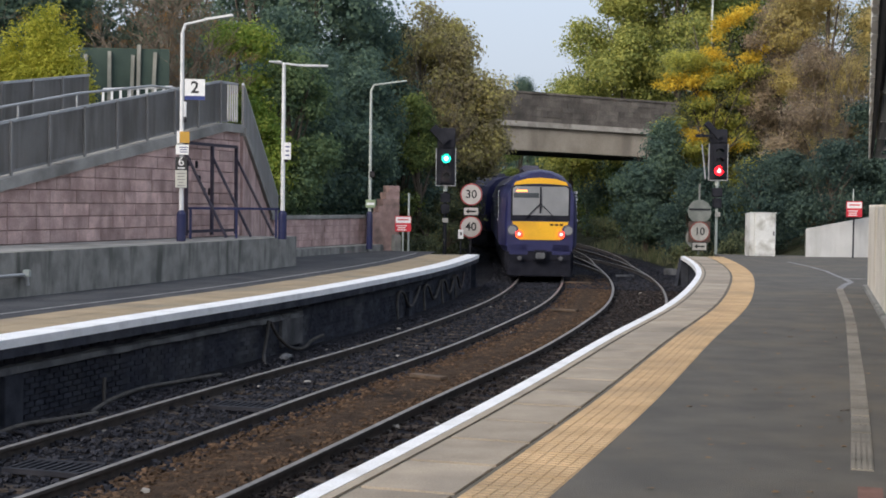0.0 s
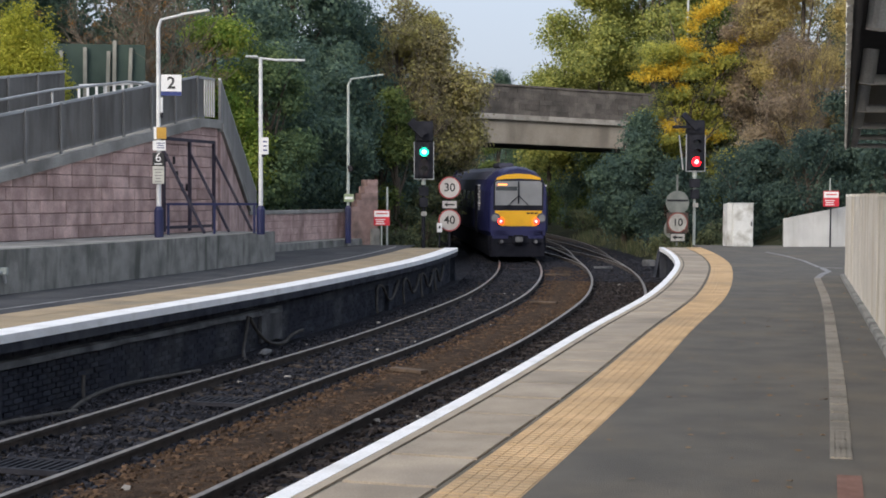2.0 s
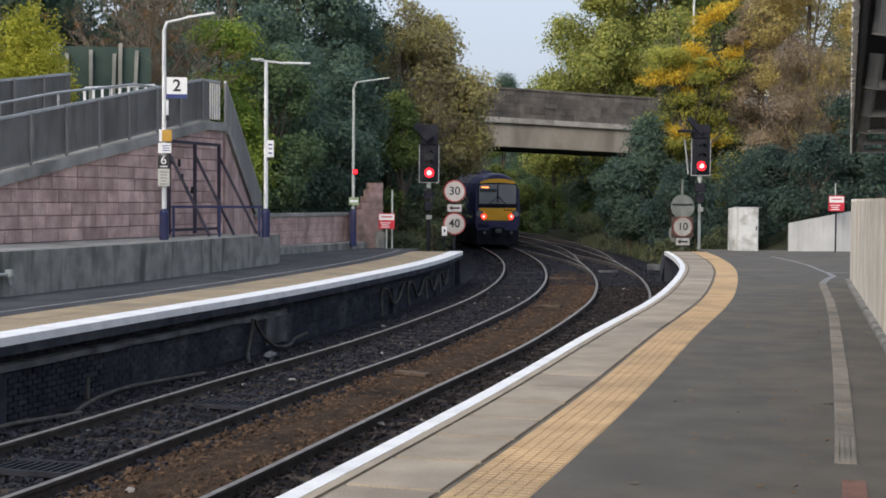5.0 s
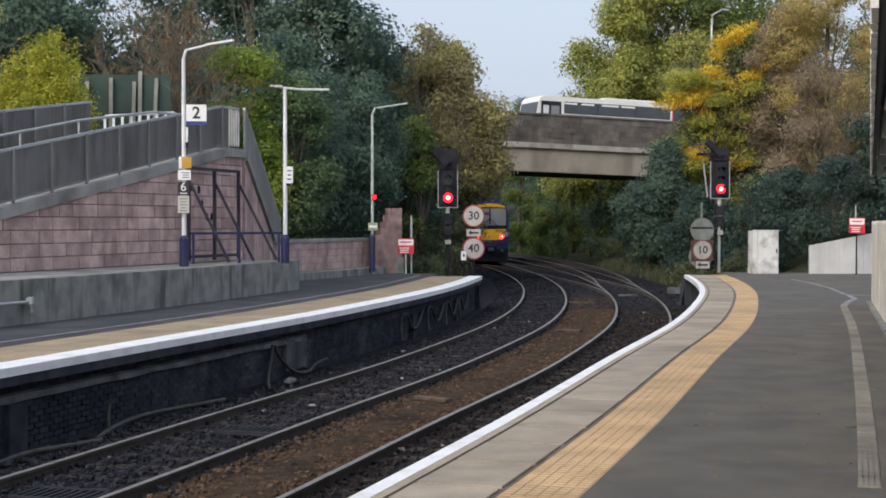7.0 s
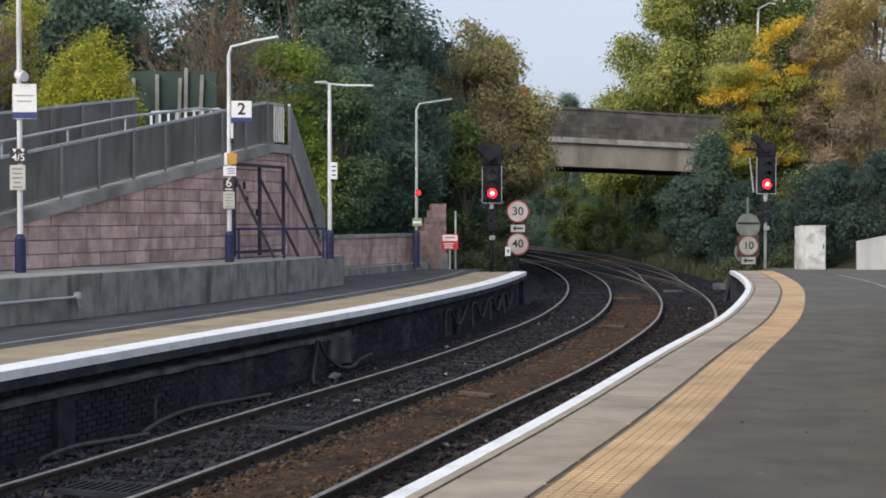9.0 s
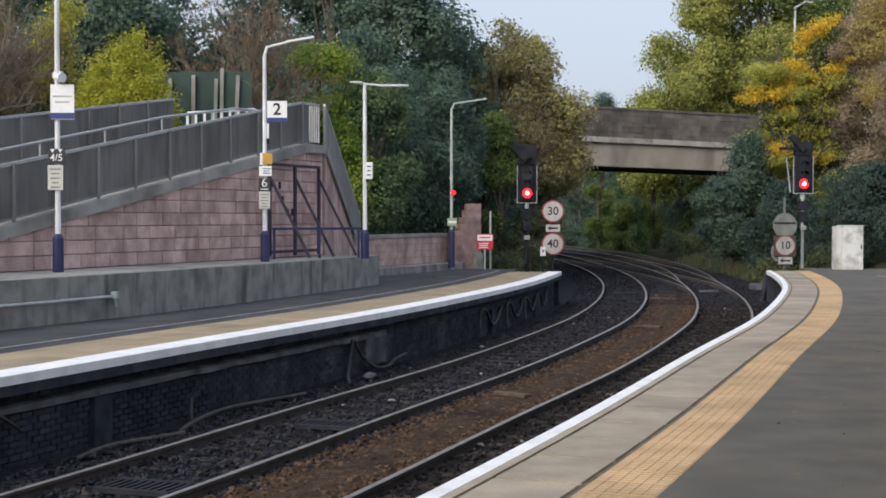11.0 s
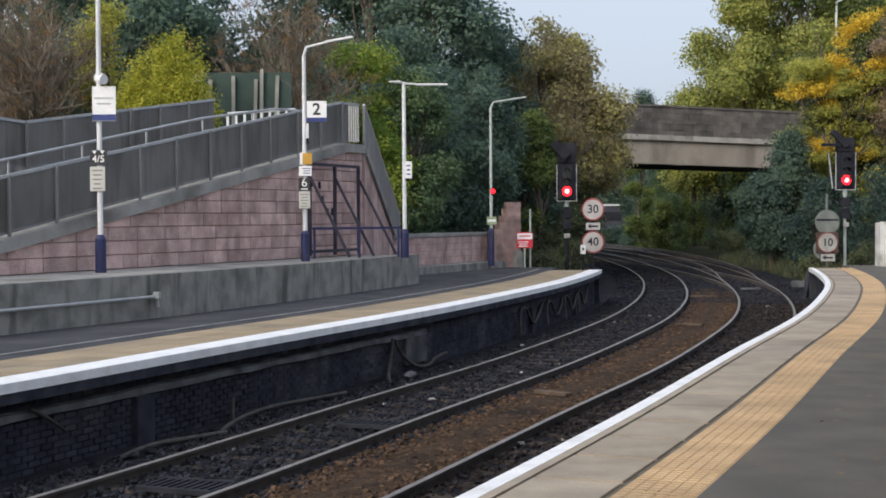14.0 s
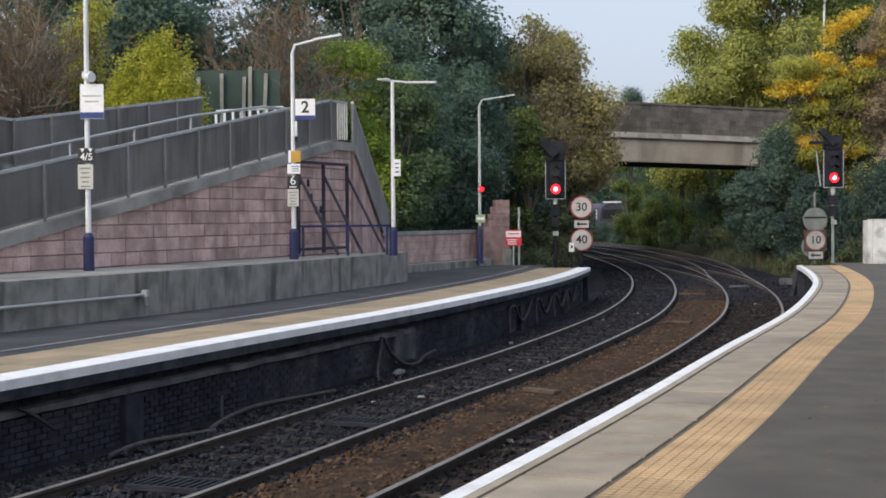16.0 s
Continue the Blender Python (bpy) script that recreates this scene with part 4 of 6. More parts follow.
# tall post with station name
r, mp = lamp_post(-6.28, 25.22, .74, 5.6, 1)
part("clamp", rod((0, -.02, 3.5), (.02, .12, 3.5), .09), M_POLE, r)
part("loudspeaker", rod((.0, -.08, 3.47), (.14, -.2, 3.44), .05, .09), M_POLE, r)
s2 = plate("name_board", .42, .62, M_WHITE, r, .11, -.07, 3.02)
part("blue_band", box(-.21, .21, -.004, 0, -.055, .055), M_BLUE, s2, "", pose(0, -.021, -.245))
unread(s2, 0, -.021, .1, .34, 2, .1, .03, M_POLE_GREY, [1, .75])
s2 = plate("stop_marker", .3, .26, M_BLACK, r, 0, -.07, 2.06)
lettering("number", "4/5", .175, M_WHITE, s2, pose(0, -.024, -.03), .002)
part("arrow_mark", prism([(-.11, .125), (-.07, .06), (-.03, .125)], -.024, -.02), M_WHITE, s2)
part("arrow_mark", prism([(.03, .125), (.07, .06), (.11, .125)], -.024, -.02), M_WHITE, s2)
s2 = plate("notice", .27, .44, M_CREAM, r, -.02, -.07, 1.68)
unread(s2, 0, -.021, .15, .2, 5, .08, .026, M_FENCE)

# double-armed post at the end of the raised walk
r, mp = lamp_post(-1.08, 33.53, .74, 4.15, 1)
part("arm", rod((-.25, 0, 4.18), (.35, 0, 4.12), .024), mp, r)
part("lamp_head", box(-.36, -.05, -.08, .08, 4.17, 4.21, .015), M_LAMPGLASS, r)
part("lamp_head", box(.3, 1.05, -.09, .09, 4.09, 4.14, .015), M_LAMPGLASS, r)
s2 = plate("notice", .17, .4, M_WHITE, r, .1, -.06, 2.09)
unread(s2, 0, -.021, .1, .1, 3, .1, .03, M_BLUE)
part("small_box", box(.03, .12, -.07, .0, 1.83, 1.9, .008), M_DARK, r)

# slim grey post near the platform's end
r, mp = lamp_post(1.35, 46.0, .1, 5.15, 1, True, 1.15)
part("arm_riser", rod((0, 0, 5.15), (.1, 0, 5.36), .032), mp, r)
part("arm", rod((.09, 0, 5.35), (1.15, -.1, 5.5), .028), mp, r)
s2 = plate("green_sign", .32, .26, M_GREENSIGN, r, .02, -.06, 1.48)
part("white_band", box(-.13, .13, -.003, 0, -.04, .04), M_WHITE, s2, "", pose(0, -.021, 0))
# Added case and lamp stand in for a red gleam on the post.
gleam_case = part("repeater_case", box(-.02, .14, -.12, .02, 2.34, 2.54, .02), M_DARK, r)
GLEAM_POST = r

# ---- signals and line-side signs ----
CORES = {"red_signal_glow": G_REDCORE, "green_signal_glow": G_GREENCORE, "amber_signal_glow": G_AMBERCORE}


def lens(parent, x, z, glow_mat, lit, y=-.115, rad=.1, core=True):
    """A lamp lens whose glowing face turns to the front when the lamp is lit."""
    ob = part("lens", disc(rad, .01, pose(0, .0, 0)), M_LENS, parent, "", pose(x, y, z))
    # The wide coloured face stands in for the halo around the pale core.
    face = part("glow_face", disc(rad * .97, .006, pose(0, -.009, 0)), glow_mat, ob)
    if core:
        part("lamp_core", disc(rad * .5, .004, pose(0, -.014, 0)), CORES[glow_mat.name], ob)
    if not lit:
        ob.matrix_basis = pose(x, y, z, 0, 0, 180)
    return ob


def signal(x, y, z0, heads_z, label, pole_top, feathers):
    r = thing("colour_light_signal", pose(x, y, z0), label, "railway signal", "signals")
    part("pole", rod((0, .1, 0), (0, .1, pole_top), .07 if feathers == 1 else .055), M_POLE_GREY if feathers == 2 else M_DARK, r)
    part("backplate", box(-.34, .34, -.02, .02, heads_z - .32, heads_z + 1.0, .02), M_DARK, r)
    part("edge_strip", box(-.36, -.335, -.03, .03, heads_z - .34, heads_z + .98), M_FRAIL, r)
    part("edge_strip", box(.335, .36, -.03, .03, heads_z - .34, heads_z + .98), M_FRAIL, r)
    part("edge_strip", box(-.36, .36, -.03, .03, heads_z - .36, heads_z - .335), M_FRAIL, r)
    part("head", box(-.22, .22, -.1, .22, heads_z - .26, heads_z + .95, .03), M_DARK, r)
    for k in range(3):
        b = bmesh.new()
        zc = heads_z + k * .34
        n = 12
        ins, outs = [], []
        for i in range(n + 1):
            a = math.pi * i / n
            ca, sa = math.cos(a), math.sin(a)
            ins.append((b.verts.new((ca * .115, -.1, zc + sa * .115)), b.verts.new((ca * .115, -.36, zc + sa * .115))))
        for p, q in zip(ins, ins[1:]):
            b.faces.new((p[0], p[1], q[1], q[0]))
        bmesh.ops.solidify(b, geom=b.faces[:], thickness=.008)
        part("hood", b, M_DARK, r)
    part("route_box", box(-.3, .33, -.05, .25, heads_z + 1.0, heads_z + (1.72 if feathers == 1 else 1.5), .03), M_DARK, r)
    part("junction_arm", bar((.0, -.1, heads_z + 1.2), (-.5, -.1, heads_z + 1.72), .3 if feathers == 1 else .2, .3 if feathers == 1 else .2), M_DARK, r)
    if feathers == 2:
        part("junction_arm", bar((-.1, -.02, heads_z + 1.25), (-.85, -.02, heads_z + 1.25), .17, .1), M_DARK, r)
        part("stay", bar((-.45, .05, heads_z - .3), (-.6, .05, heads_z + .95), .04), M_FRAIL, r)
    part("socket", rod((0, .1, heads_z - .55), (0, .1, heads_z - .33), .08), M_POLE_GREY, r)
    part("junction_box", box(-.17, .17, -.05, .2, heads_z - .95, heads_z - .62, .02), M_DARK, r)
    part("junction_box", box(-.15, .15, -.05, .2, heads_z - 1.35, heads_z - 1.0, .02), M_DARK, r)
    part("number_plate", box(-.1, .1, -.06, -.04, heads_z - 1.66, heads_z - 1.5), M_OLDFACE, r)
    return r


# No lamp is known here; a glowing disc stands in for the gleam.
gleam_lens = lens(GLEAM_POST, .06, 2.44, G_RED, False, -.135, .075, False)
sig_a = signal(4.16, 50.0, -.6, 3.2, "colour light signal on a dark post beside the track", 2.95, 1)
sa_green = lens(sig_a, 0, 3.2 + .62, G_GREEN, True, rad=.17)
sa_amber = lens(sig_a, 0, 3.2 + .31, G_AMBER, False)
sa_red = lens(sig_a, 0, 3.2, G_RED, False, rad=.17)
sig_b = signal(14.06, 50.0, -.1, 3.04, "colour light signal showing red on a grey post", 2.8, 2)
lens(sig_b, 0, 3.04, G_RED, True, rad=.17)
lens(sig_b, 0, 3.04 + .34, G_AMBER, False)
lens(sig_b, 0, 3.04 + .68, G_GREEN, False)


def speed_disc(parent, x, z, text, rad=.4, y=-.06, face_mat=None, rim=None):
    d = part("speed_board", disc(rad, .02, pose(0, 0, 0)), rim or M_REDRIM, parent, "white disc with red rim", pose(x, y, z))
    part("face", disc(rad * .88, .01, pose(0, -.014, 0)), face_mat or M_SIGNFACE, d)
    if text:
        lettering("number", text, rad * 1.02, M_BLACK, d, pose(0, -.021, 0), .006)


def arrow_board(parent, x, z, w=.56, h=.31, face=None):
    a = plate("arrow_board", w, h, M_DARK, parent, x, -.05, z)
    plate("arrow_face", w - .05, h - .05, face or M_SIGNFACE, a, 0, -.021, 0, .004, .001)
    part("arrow", prism([(-.19, 0), (-.08, .09), (-.08, .03), (.18, .03), (.18, -.03), (-.08, -.03), (-.08, -.09)], -.034, -.026), M_BLACK, a)


s1 = thing("speed_sign", pose(5.08, 50.0, -.9), "red-rimmed speed boards and an arrow on one post", "railway sign", "speed signs")
part("post", rod((0, .02, 0), (0, .02, 3.2), .05), M_DARK, s1)
speed_disc(s1, 0, 2.85, "30")
arrow_board(s1, 0, 2.25)
speed_disc(s1, 0, 1.69, "40")
s3 = thing("speed_sign", pose(13.3, 49.6, -.1), "weathered red-rimmed speed board and arrow by the signal post", "railway sign", "speed signs")
M_OLDGREY = mat("dull_grey_board", (0.13, 0.145, 0.135), (0.19, 0.205, 0.19), 3, 0.7, 0.2, 60, stain=(0.09, 0.1, 0.09))
part("post", rod((0, .05, 0), (0, .05, 2.55), .04), M_OLDGREY, s3)
speed_disc(s3, 0, .83, "10", .37, face_mat=M_OLDFACE, rim=mat("dull_red_rim", (0.16, 0.05, 0.045), (0.22, 0.075, 0.065), 4, 0.8, 0.1, 60))
part("back_board", box(-.4, .4, -.03, .0, .45, 1.2, .01), mat("rusty_board", (0.05, 0.035, 0.03), (0.085, 0.055, 0.045), 4, 0.8, 0.2, 60), s3)
part("blank_board", disc(.43, .02, pose(0, .0, 1.55)), M_OLDGREY, s3, "blank back of a round board")
part("board_brace", box(-.38, .38, -.03, -.01, 1.6, 1.66), M_DARK, s3)
part("lower_board", disc(.38, .02, pose(-.1, .05, .6)), M_OLDGREY, s3)
arrow_board(s3, 0, .3, face=M_OLDFACE)
s4 = thing("line_side_box", pose(4.7, 49.7, -.35), "small white line-side marker box on a stake", "marker")
part("stake", rod((0, 0, -.5), (0, 0, .8), .03), M_DARK, s4)
part("case", box(-.09, .09, -.08, .08, .72, 1.05, .01), M_WHITE, s4)
part("mark", box(-.03, .03, -.085, -.08, .85, .95), M_BLACK, s4)


def red_notice(x, y, z, hz, tall):
    r = thing("warning_sign", pose(x, y, z), "red and white warning notice on a thin post", "sign", "warning signs")
    part("post", rod((0, .02, 0), (0, .02, hz + .26), .028), M_DARK if tall else M_POLE_GREY, r)
    b = plate("board", .54, .52, M_RED, r, 0, 0, hz)
    plate("white_panel", .5, .2, M_WHITE, b, 0, -.021, .13, .003, .001)
    unread(b, 0, -.026, .14, .36, 1, .1, .04, M_RED)
    unread(b, -.05, -.022, -.06, .34, 3, .07, .03, M_WHITE)
    return r


red_notice(2.5, 47.0, -.02, .94, False)
part("stake", rod((2.72, 47.6, -.3), (2.72, 47.6, 1.95), .035), M_POLE_GREY, None)
tagged(bpy.context.scene.objects["stake.001"] if "stake.001" in bpy.context.scene.objects else bpy.context.scene.objects["stake"], "thin grey stake by the platform end", "stake")
red_notice(17.4, 45.4, 0, 1.62, True)
tn = part("thin_rod", rod((17.4, 45.5, 1.8), (17.4, 45.5, 2.3), .02), M_POLE_GREY, None)
tagged(tn, "thin aerial rod above the notice", "rod")

# ---- road bridge ----
BU = Vector((math.cos(radians(18)), math.sin(radians(18)), 0))
BRIDGE = pose(10.548, 80.5, 0, 0, 1.4, 18)
br = thing("road_bridge", BRIDGE, "road bridge with stone parapet and concrete beams", "bridge")
tagged(br, kind="structure")
part("parapet_core", box(-112.463, 112.463, 0.142, 0.592, 6.319, 8.012), M_STONE, br)
part("far_parapet", box(-112.463, 112.463, 8.524, 9.056, 6.319, 8.012), M_STONE, br)
part("parapet_coping", box(-112.463, 112.463, 0.024, 0.71, 8.012, 8.142, .02), M_STONE, br)
part("string_course", box(-112.463, 112.463, -0.095, 0.592, 6.082, 6.402, .02), M_STRING, br, "pale string course")
part("edge_beam", box(-21.309, 35.515, 0.118, 0.71, 4.721, 6.082, .02), M_BEAM, br, "buff concrete edge beam")
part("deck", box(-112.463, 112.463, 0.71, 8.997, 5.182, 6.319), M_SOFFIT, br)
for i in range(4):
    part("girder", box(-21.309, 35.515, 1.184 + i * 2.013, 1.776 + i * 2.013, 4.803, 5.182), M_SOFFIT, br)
part("abutment", box(-16.574, -4.735, 0.355, 8.76, -2.086, 5.182), M_STONE, br)
part("embankment", box(-112.463, -16.574, 0.059, 9.056, -3.27, 6.141), M_EARTH, br, "earth embankment of the road")
part("abutment", box(15.982, 26.044, 0.355, 8.76, -2.086, 5.182), M_STONE, br)
part("embankment", box(26.044, 112.463, 0.059, 9.056, -3.27, 6.141), M_EARTH, br, "earth embankment of the road")


def parapet_stones():
    r = random.Random(5)
    z = 6.413
    for h in (.31, .35, .26, .36, .3):
        u = -8.3
        while u < 15.4:
            w = r.uniform(.35, .95)
            part("stone", box(u + .004, u + w - .004, .085 + r.uniform(-.025, .025), .24, z + .004, z + h - .004), M_STONE, br)
            u += w
        z += h


for u, v in ((18.349, 8.168), (23.913, 8.168)):
    sl = thing("street_lamp", BRIDGE @ pose(u, v, 6.319), "tall white street lamp on the bridge road", "street lamp", "street lamps")
    part("pole", rod((0, 0, 0), (0, 0, 10.06), .1, .07), M_POLE, sl)
    part("arm", rod((0, 0, 10.0), (.83, 0, 10.42), .06), M_POLE, sl)
    part("lamp_head", box(.71, 1.3, -.14, .14, 10.36, 10.48, .03), M_LAMPGLASS, sl)

# ---- bus on the bridge ----
def bus():
    r = thing("bus", BRIDGE @ pose(12, 2.72, 6.319), "white single-decker bus with dark windows and a red rear", "bus")
    # local x runs to the rear; the front is at x = 0
    prof = [(0.0, .35), (-.05, 1.2), (.25, 2.75), (.45, 2.95), (9.75, 2.95), (9.75, .35)]
    part("body", prism(prof, -1.25, 1.25), M_BUS_WHITE, r)
    part("rear", prism([(9.755, .35), (9.755, 2.95), (12.5, 2.95), (12.7, 2.8), (12.75, .4)], -1.245, 1.245), M_BUS_RED, r, "red rear end")
    part("amber_stripe", prism([(9.3, .9), (9.6, 1.35), (10.1, 1.35), (9.9, .9)], -1.262, -1.255), M_AMBERSIGN, r)
    part("roof_pod", box(5, 9, -.9, .9, 2.95, 3.1, .05), M_BUS_WHITE, r)
    part("windscreen", prism([(-.055, 1.25), (.2, 2.6), (.26, 2.6), (.02, 1.25)], -1.15, 1.15), M_GLASS, r)
    d = part("door", box(.35, 1.75, -1.27, -1.255, .5, 2.66, .003), M_DARK, r, "dark-framed glazed door")
    part("pane", box(.48, .85, -1.278, -1.271, 1.2, 2.45, .003), M_LAMPGLASS, d)
    part("pane", box(1.0, 1.55, -1.278, -1.271, 1.2, 2.45, .003), M_WINDSCREEN, d)
    part("dark_band", box(1.98, 9.6, -1.262, -1.254, 1.98, 2.68, .002), M_DARK, r, "dark band behind the windows")
    for x0, x1 in ((1.95, 4.3), (4.36, 7.0), (7.06, 9.6)):
        part("window", box(x0, x1, -1.27, -1.255, 2.0, 2.66, .003), M_GLASS, r)
    part("window", box(9.85, 12.3, -1.27, -1.255, 1.9, 2.7, .003), M_GLASS, r)
    for i, (x, w) in enumerate(((2.4, .9), (3.6, .9), (5.2, 1.2), (6.5, 1.0), (11.6, .9), (11.6, .7), (11.4, 1.0))):
        z = 2.58 if i < 4 else 2.55 - (i - 4) * .2
        part("line_of_writing", box(x - w / 2, x + w / 2, -1.276, -1.271, z - .05, z + .05), M_WHITE, r)
    for x in (2.6, 9.0):
        for y in (-1.1, 1.1):
            w = part("wheel", disc(.48, .3, pose(0, 0, 0)), M_DARK, r, "", pose(x, y, .48))
            part("hub", disc(.22, .32, pose(0, 0, 0)), M_FRAIL, w)
    short = Matrix.Diagonal((.96, 1, 1.018, 1))
    for o in r.children:
        if not o.name.startswith("wheel"):
            o.data.transform(short)
    return r


def van():
    r = thing("van", BRIDGE @ pose(0, 6.16, 6.319), "white high-roofed van on the bridge", "van")
    part("body", prism([(0, .35), (0, 2.2), (.1, 2.28), (3.75, 2.3), (4.5, 1.4), (5.2, 1.15), (5.3, .4)], -.95, .95), M_BUS_WHITE, r)
    part("windscreen", prism([(3.85, 2.2), (4.52, 1.42), (4.58, 1.46), (3.91, 2.22)], -.8, .8), M_GLASS, r)
    for x in (1.0, 4.4):
        for y in (-.85, .85):
            part("wheel", disc(.34, .22, pose(0, 0, 0)), M_DARK, r, "", pose(x, y, .34))
    for o in r.children[:2]:
        o.data.transform(Matrix.Diagonal((1.12, 1.05, 1.16, 1)))
    return r


# ---- trains ----
def rail_car(cab, name="rail_car", dark=False):
    """A diesel rail car; local -y is its rear end, its length runs along +y from 0; z = 0 is the rail top."""
    lab = "dark blue diesel rail car with yellow cab end, tail lamps lit" if cab else "dark blue diesel rail car"
    r = thing(name, pose(0, 0, 0), lab, "train", "train cars")
    L = 23.2
    half = [(1.2, .95), (1.34, 1.15), (1.36, 1.9), (1.3, 2.75), (1.13, 3.2), (.8, 3.52), (.4, 3.68), (0, 3.73)]
    prof = half + [(-x, z) for x, z in reversed(half[:-1])]
    b = bmesh.new()
    rings = []
    for y, k, dz in ((0.0, .82, -.1), (.15, .87, -.05), (.8, .95, -.01), (1.7, 1.0, 0), (L - .5, 1.0, 0), (L, .97, -.02)) if cab else ((0, .98, 0), (.2, 1, 0), (L - .2, 1, 0), (L, .98, 0)):
        rings.append([b.verts.new((x * k, y, z + (dz if z > 2 else 0))) for x, z in prof])
    for p, q in zip(rings, rings[1:]):
        for i in range(len(prof)):
            j = (i + 1) % len(prof)
            b.faces.new((p[i], q[i], q[j], p[j]))
    b.faces.new(rings[0])
    b.faces.new(list(reversed(rings[-1])))
    bmesh.ops.recalc_face_normals(b, faces=b.faces)
    body = part("body", b, M_TRAIN_BLUE, r)
    roof = prism([(1.16, 3.19), (.82, 3.535), (.41, 3.7), (0, 3.75), (-.41, 3.7), (-.82, 3.535), (-1.16, 3.19)], 1.75, L - .3)
    part("roof", roof, M_TRAIN_ROOF, r, "grey-blue roof")
    part("underframe", box(-1.15, 1.15, .3, L - .3, .35, .95, .03), M_UNDER, r)
    part("roof_unit", box(-.55, .05, 2.2, 5, 3.68, 3.88, .05), M_TRAIN_ROOF, r)
    for yb in (3.4, L - 3.8):
        for dy in (-1.1, 1.1):
            for x in (-.75, .75):
                w = disc(.42, .12, pose(0, 0, 0, 0, 0, 90))
                part("wheel", w, M_UNDER, r, "", pose(x, yb + dy, .42))
        part("bogie", box(-1.0, 1.0, yb - 1.6, yb + 1.6, .3, .7, .05), M_UNDER, r)
    for sx in (-1, 1):
        for i in range(7):
            y0 = 4.8 + i * 2.45
            x = 1.345 * sx
            part("side_window", box(x - .012, x + .012, y0, y0 + 1.7, 1.85, 2.7, .004), M_GLASS, r)
        part("door", box(1.35 * sx - .012, 1.35 * sx + .012, 3.2, 4.4, 1.0, 2.95, .01), M_UNDER, r)
        for i in range(9):
            z = 1.95 + .12 * i
            x = (1.36 if z < 2 else 1.335) * sx
            part("white_fleck", box(x - .02, x + .025 * sx, 1.75 + .3 * (i % 2), 2.5 + .25 * (i % 3), z, z + .085), M_WHITE, r)
    if cab:
        def face(name, outline, y0, y1, m, label="", parent=r):
            return part(name, prism(outline, y0, y1), m, parent, label)

        face("surround", [(-1.08, .98), (-1.1, 2.85), (-.92, 3.22), (-.5, 3.47), (0, 3.54), (.5, 3.47), (.92, 3.22), (1.1, 2.85), (1.08, .98)], -.06, .02, M_TRAIN_BLUE, "rounded dark blue cab front")
        face("head_panel", [(-.9, 3.18), (-.84, 3.29), (-.46, 3.4), (0, 3.43), (.46, 3.4), (.84, 3.29), (.9, 3.18), (.45, 3.22), (0, 3.235), (-.45, 3.22)], -.085, -.05, M_YELLOW, "yellow panel above the windscreen")
        face("windscreen_frame", [(-.99, 1.99), (-.99, 3.1), (-.86, 3.19), (.86, 3.19), (.99, 3.1), (.99, 1.99)], -.07, -.05, M_UNDER, "black windscreen surround")
        face("windscreen", [(-.93, 2.18), (-.93, 3.07), (-.84, 3.14), (.84, 3.14), (.93, 3.07), (.93, 2.18)], -.085, -.06, M_WINDSCREEN, "wide windscreen")
        part("pillar", box(-.03, .03, -.1, -.08, 2.6, 3.12), M_UNDER, r)
        part("destination", box(-.82, -.45, -.095, -.08, 2.96, 3.02), G_DEST, r, "lit destination display")
        part("blind_panel", box(-.9, -.06, -.092, -.08, 2.76, 2.92), M_GLASS, r, "dark blind panel")
        for sx in (-1, 1):
            part("wiper", bar((.02 * sx, -.11, 2.55), (.52 * sx, -.11, 2.06), .035, .03), M_UNDER, r)
        part("wiper_arm", bar((0, -.11, 2.95), (0, -.11, 2.25), .06, .03), M_UNDER, r)
        face("front_panel", [(-.93, 1.97), (.93, 1.97), (.9, 1.72), (.78, 1.42), (.66, 1.36), (-.66, 1.36), (-.78, 1.42), (-.9, 1.72)], -.09, -.05, M_YELLOW, "yellow lower front panel")
        for sx in (-1, 1):
            h = part("lamp_cluster", disc(.19, .04, pose(0, 0, 0)), M_TRAIN_ROOF, r, "", pose(.91 * sx, -.08, 1.68))
            part("lamp_glass", disc(.14, .02, pose(.02 * sx, -.03, 0)), M_WINDSCREEN, h)
            # Tail lamp drawn large with a pale core to stand in for bloom.
            part("tail_lamp", disc(.11, .03, pose(0, 0, 0)), G_TAIL, r, "glowing red tail lamp", pose(.7 * sx, -.115, 1.55))
            part("lamp_core", disc(.05, .01, pose(0, 0, 0)), G_REDCORE, r, "", pose(.7 * sx, -.136, 1.55))
            part("skirt", box(.4, 1.02, -.06, .1, .86, 1.22, .02) if sx > 0 else box(-1.02, -.4, -.06, .1, .86, 1.22, .02), M_TRAIN_BLUE, r)
            bf = part("buffer", rod((.68 * sx, -.3, .76), (.68 * sx, .2, .76), .1), M_UNDER, r)
            part("buffer_face", disc(.07, .02, pose(0, 0, 0)), M_LEDGE, bf, "", pose(.68 * sx, -.31, .76))
        part("coupler", box(-.22, .22, -.35, .1, .66, 1.02, .04), M_UNDER, r)
        part("coupler_head", box(-.15, .15, -.45, -.33, .74, .95, .03), M_LEDGE, r)
        part("valance", box(-1.05, 1.05, -.05, .12, .14, .66, .03), M_UNDER, r)
        part("headstock", box(-1.05, 1.05, -.03, .12, .66, 1.3, .03), M_UNDER, r)
        for i in range(3):
            part("line_of_writing", box(.32 + i * .16, .44 + i * .16, -.098, -.091, 1.84, 1.9), M_UNDER, r)
    part("gangway", box(-.6, .6, L, L + .5, .9, 3.1, .05), M_UNDER, r)
    part("lower_gear", box(-1.1, 1.1, .25, L - .25, .12, .4, .03), M_UNDER, r)
    return r


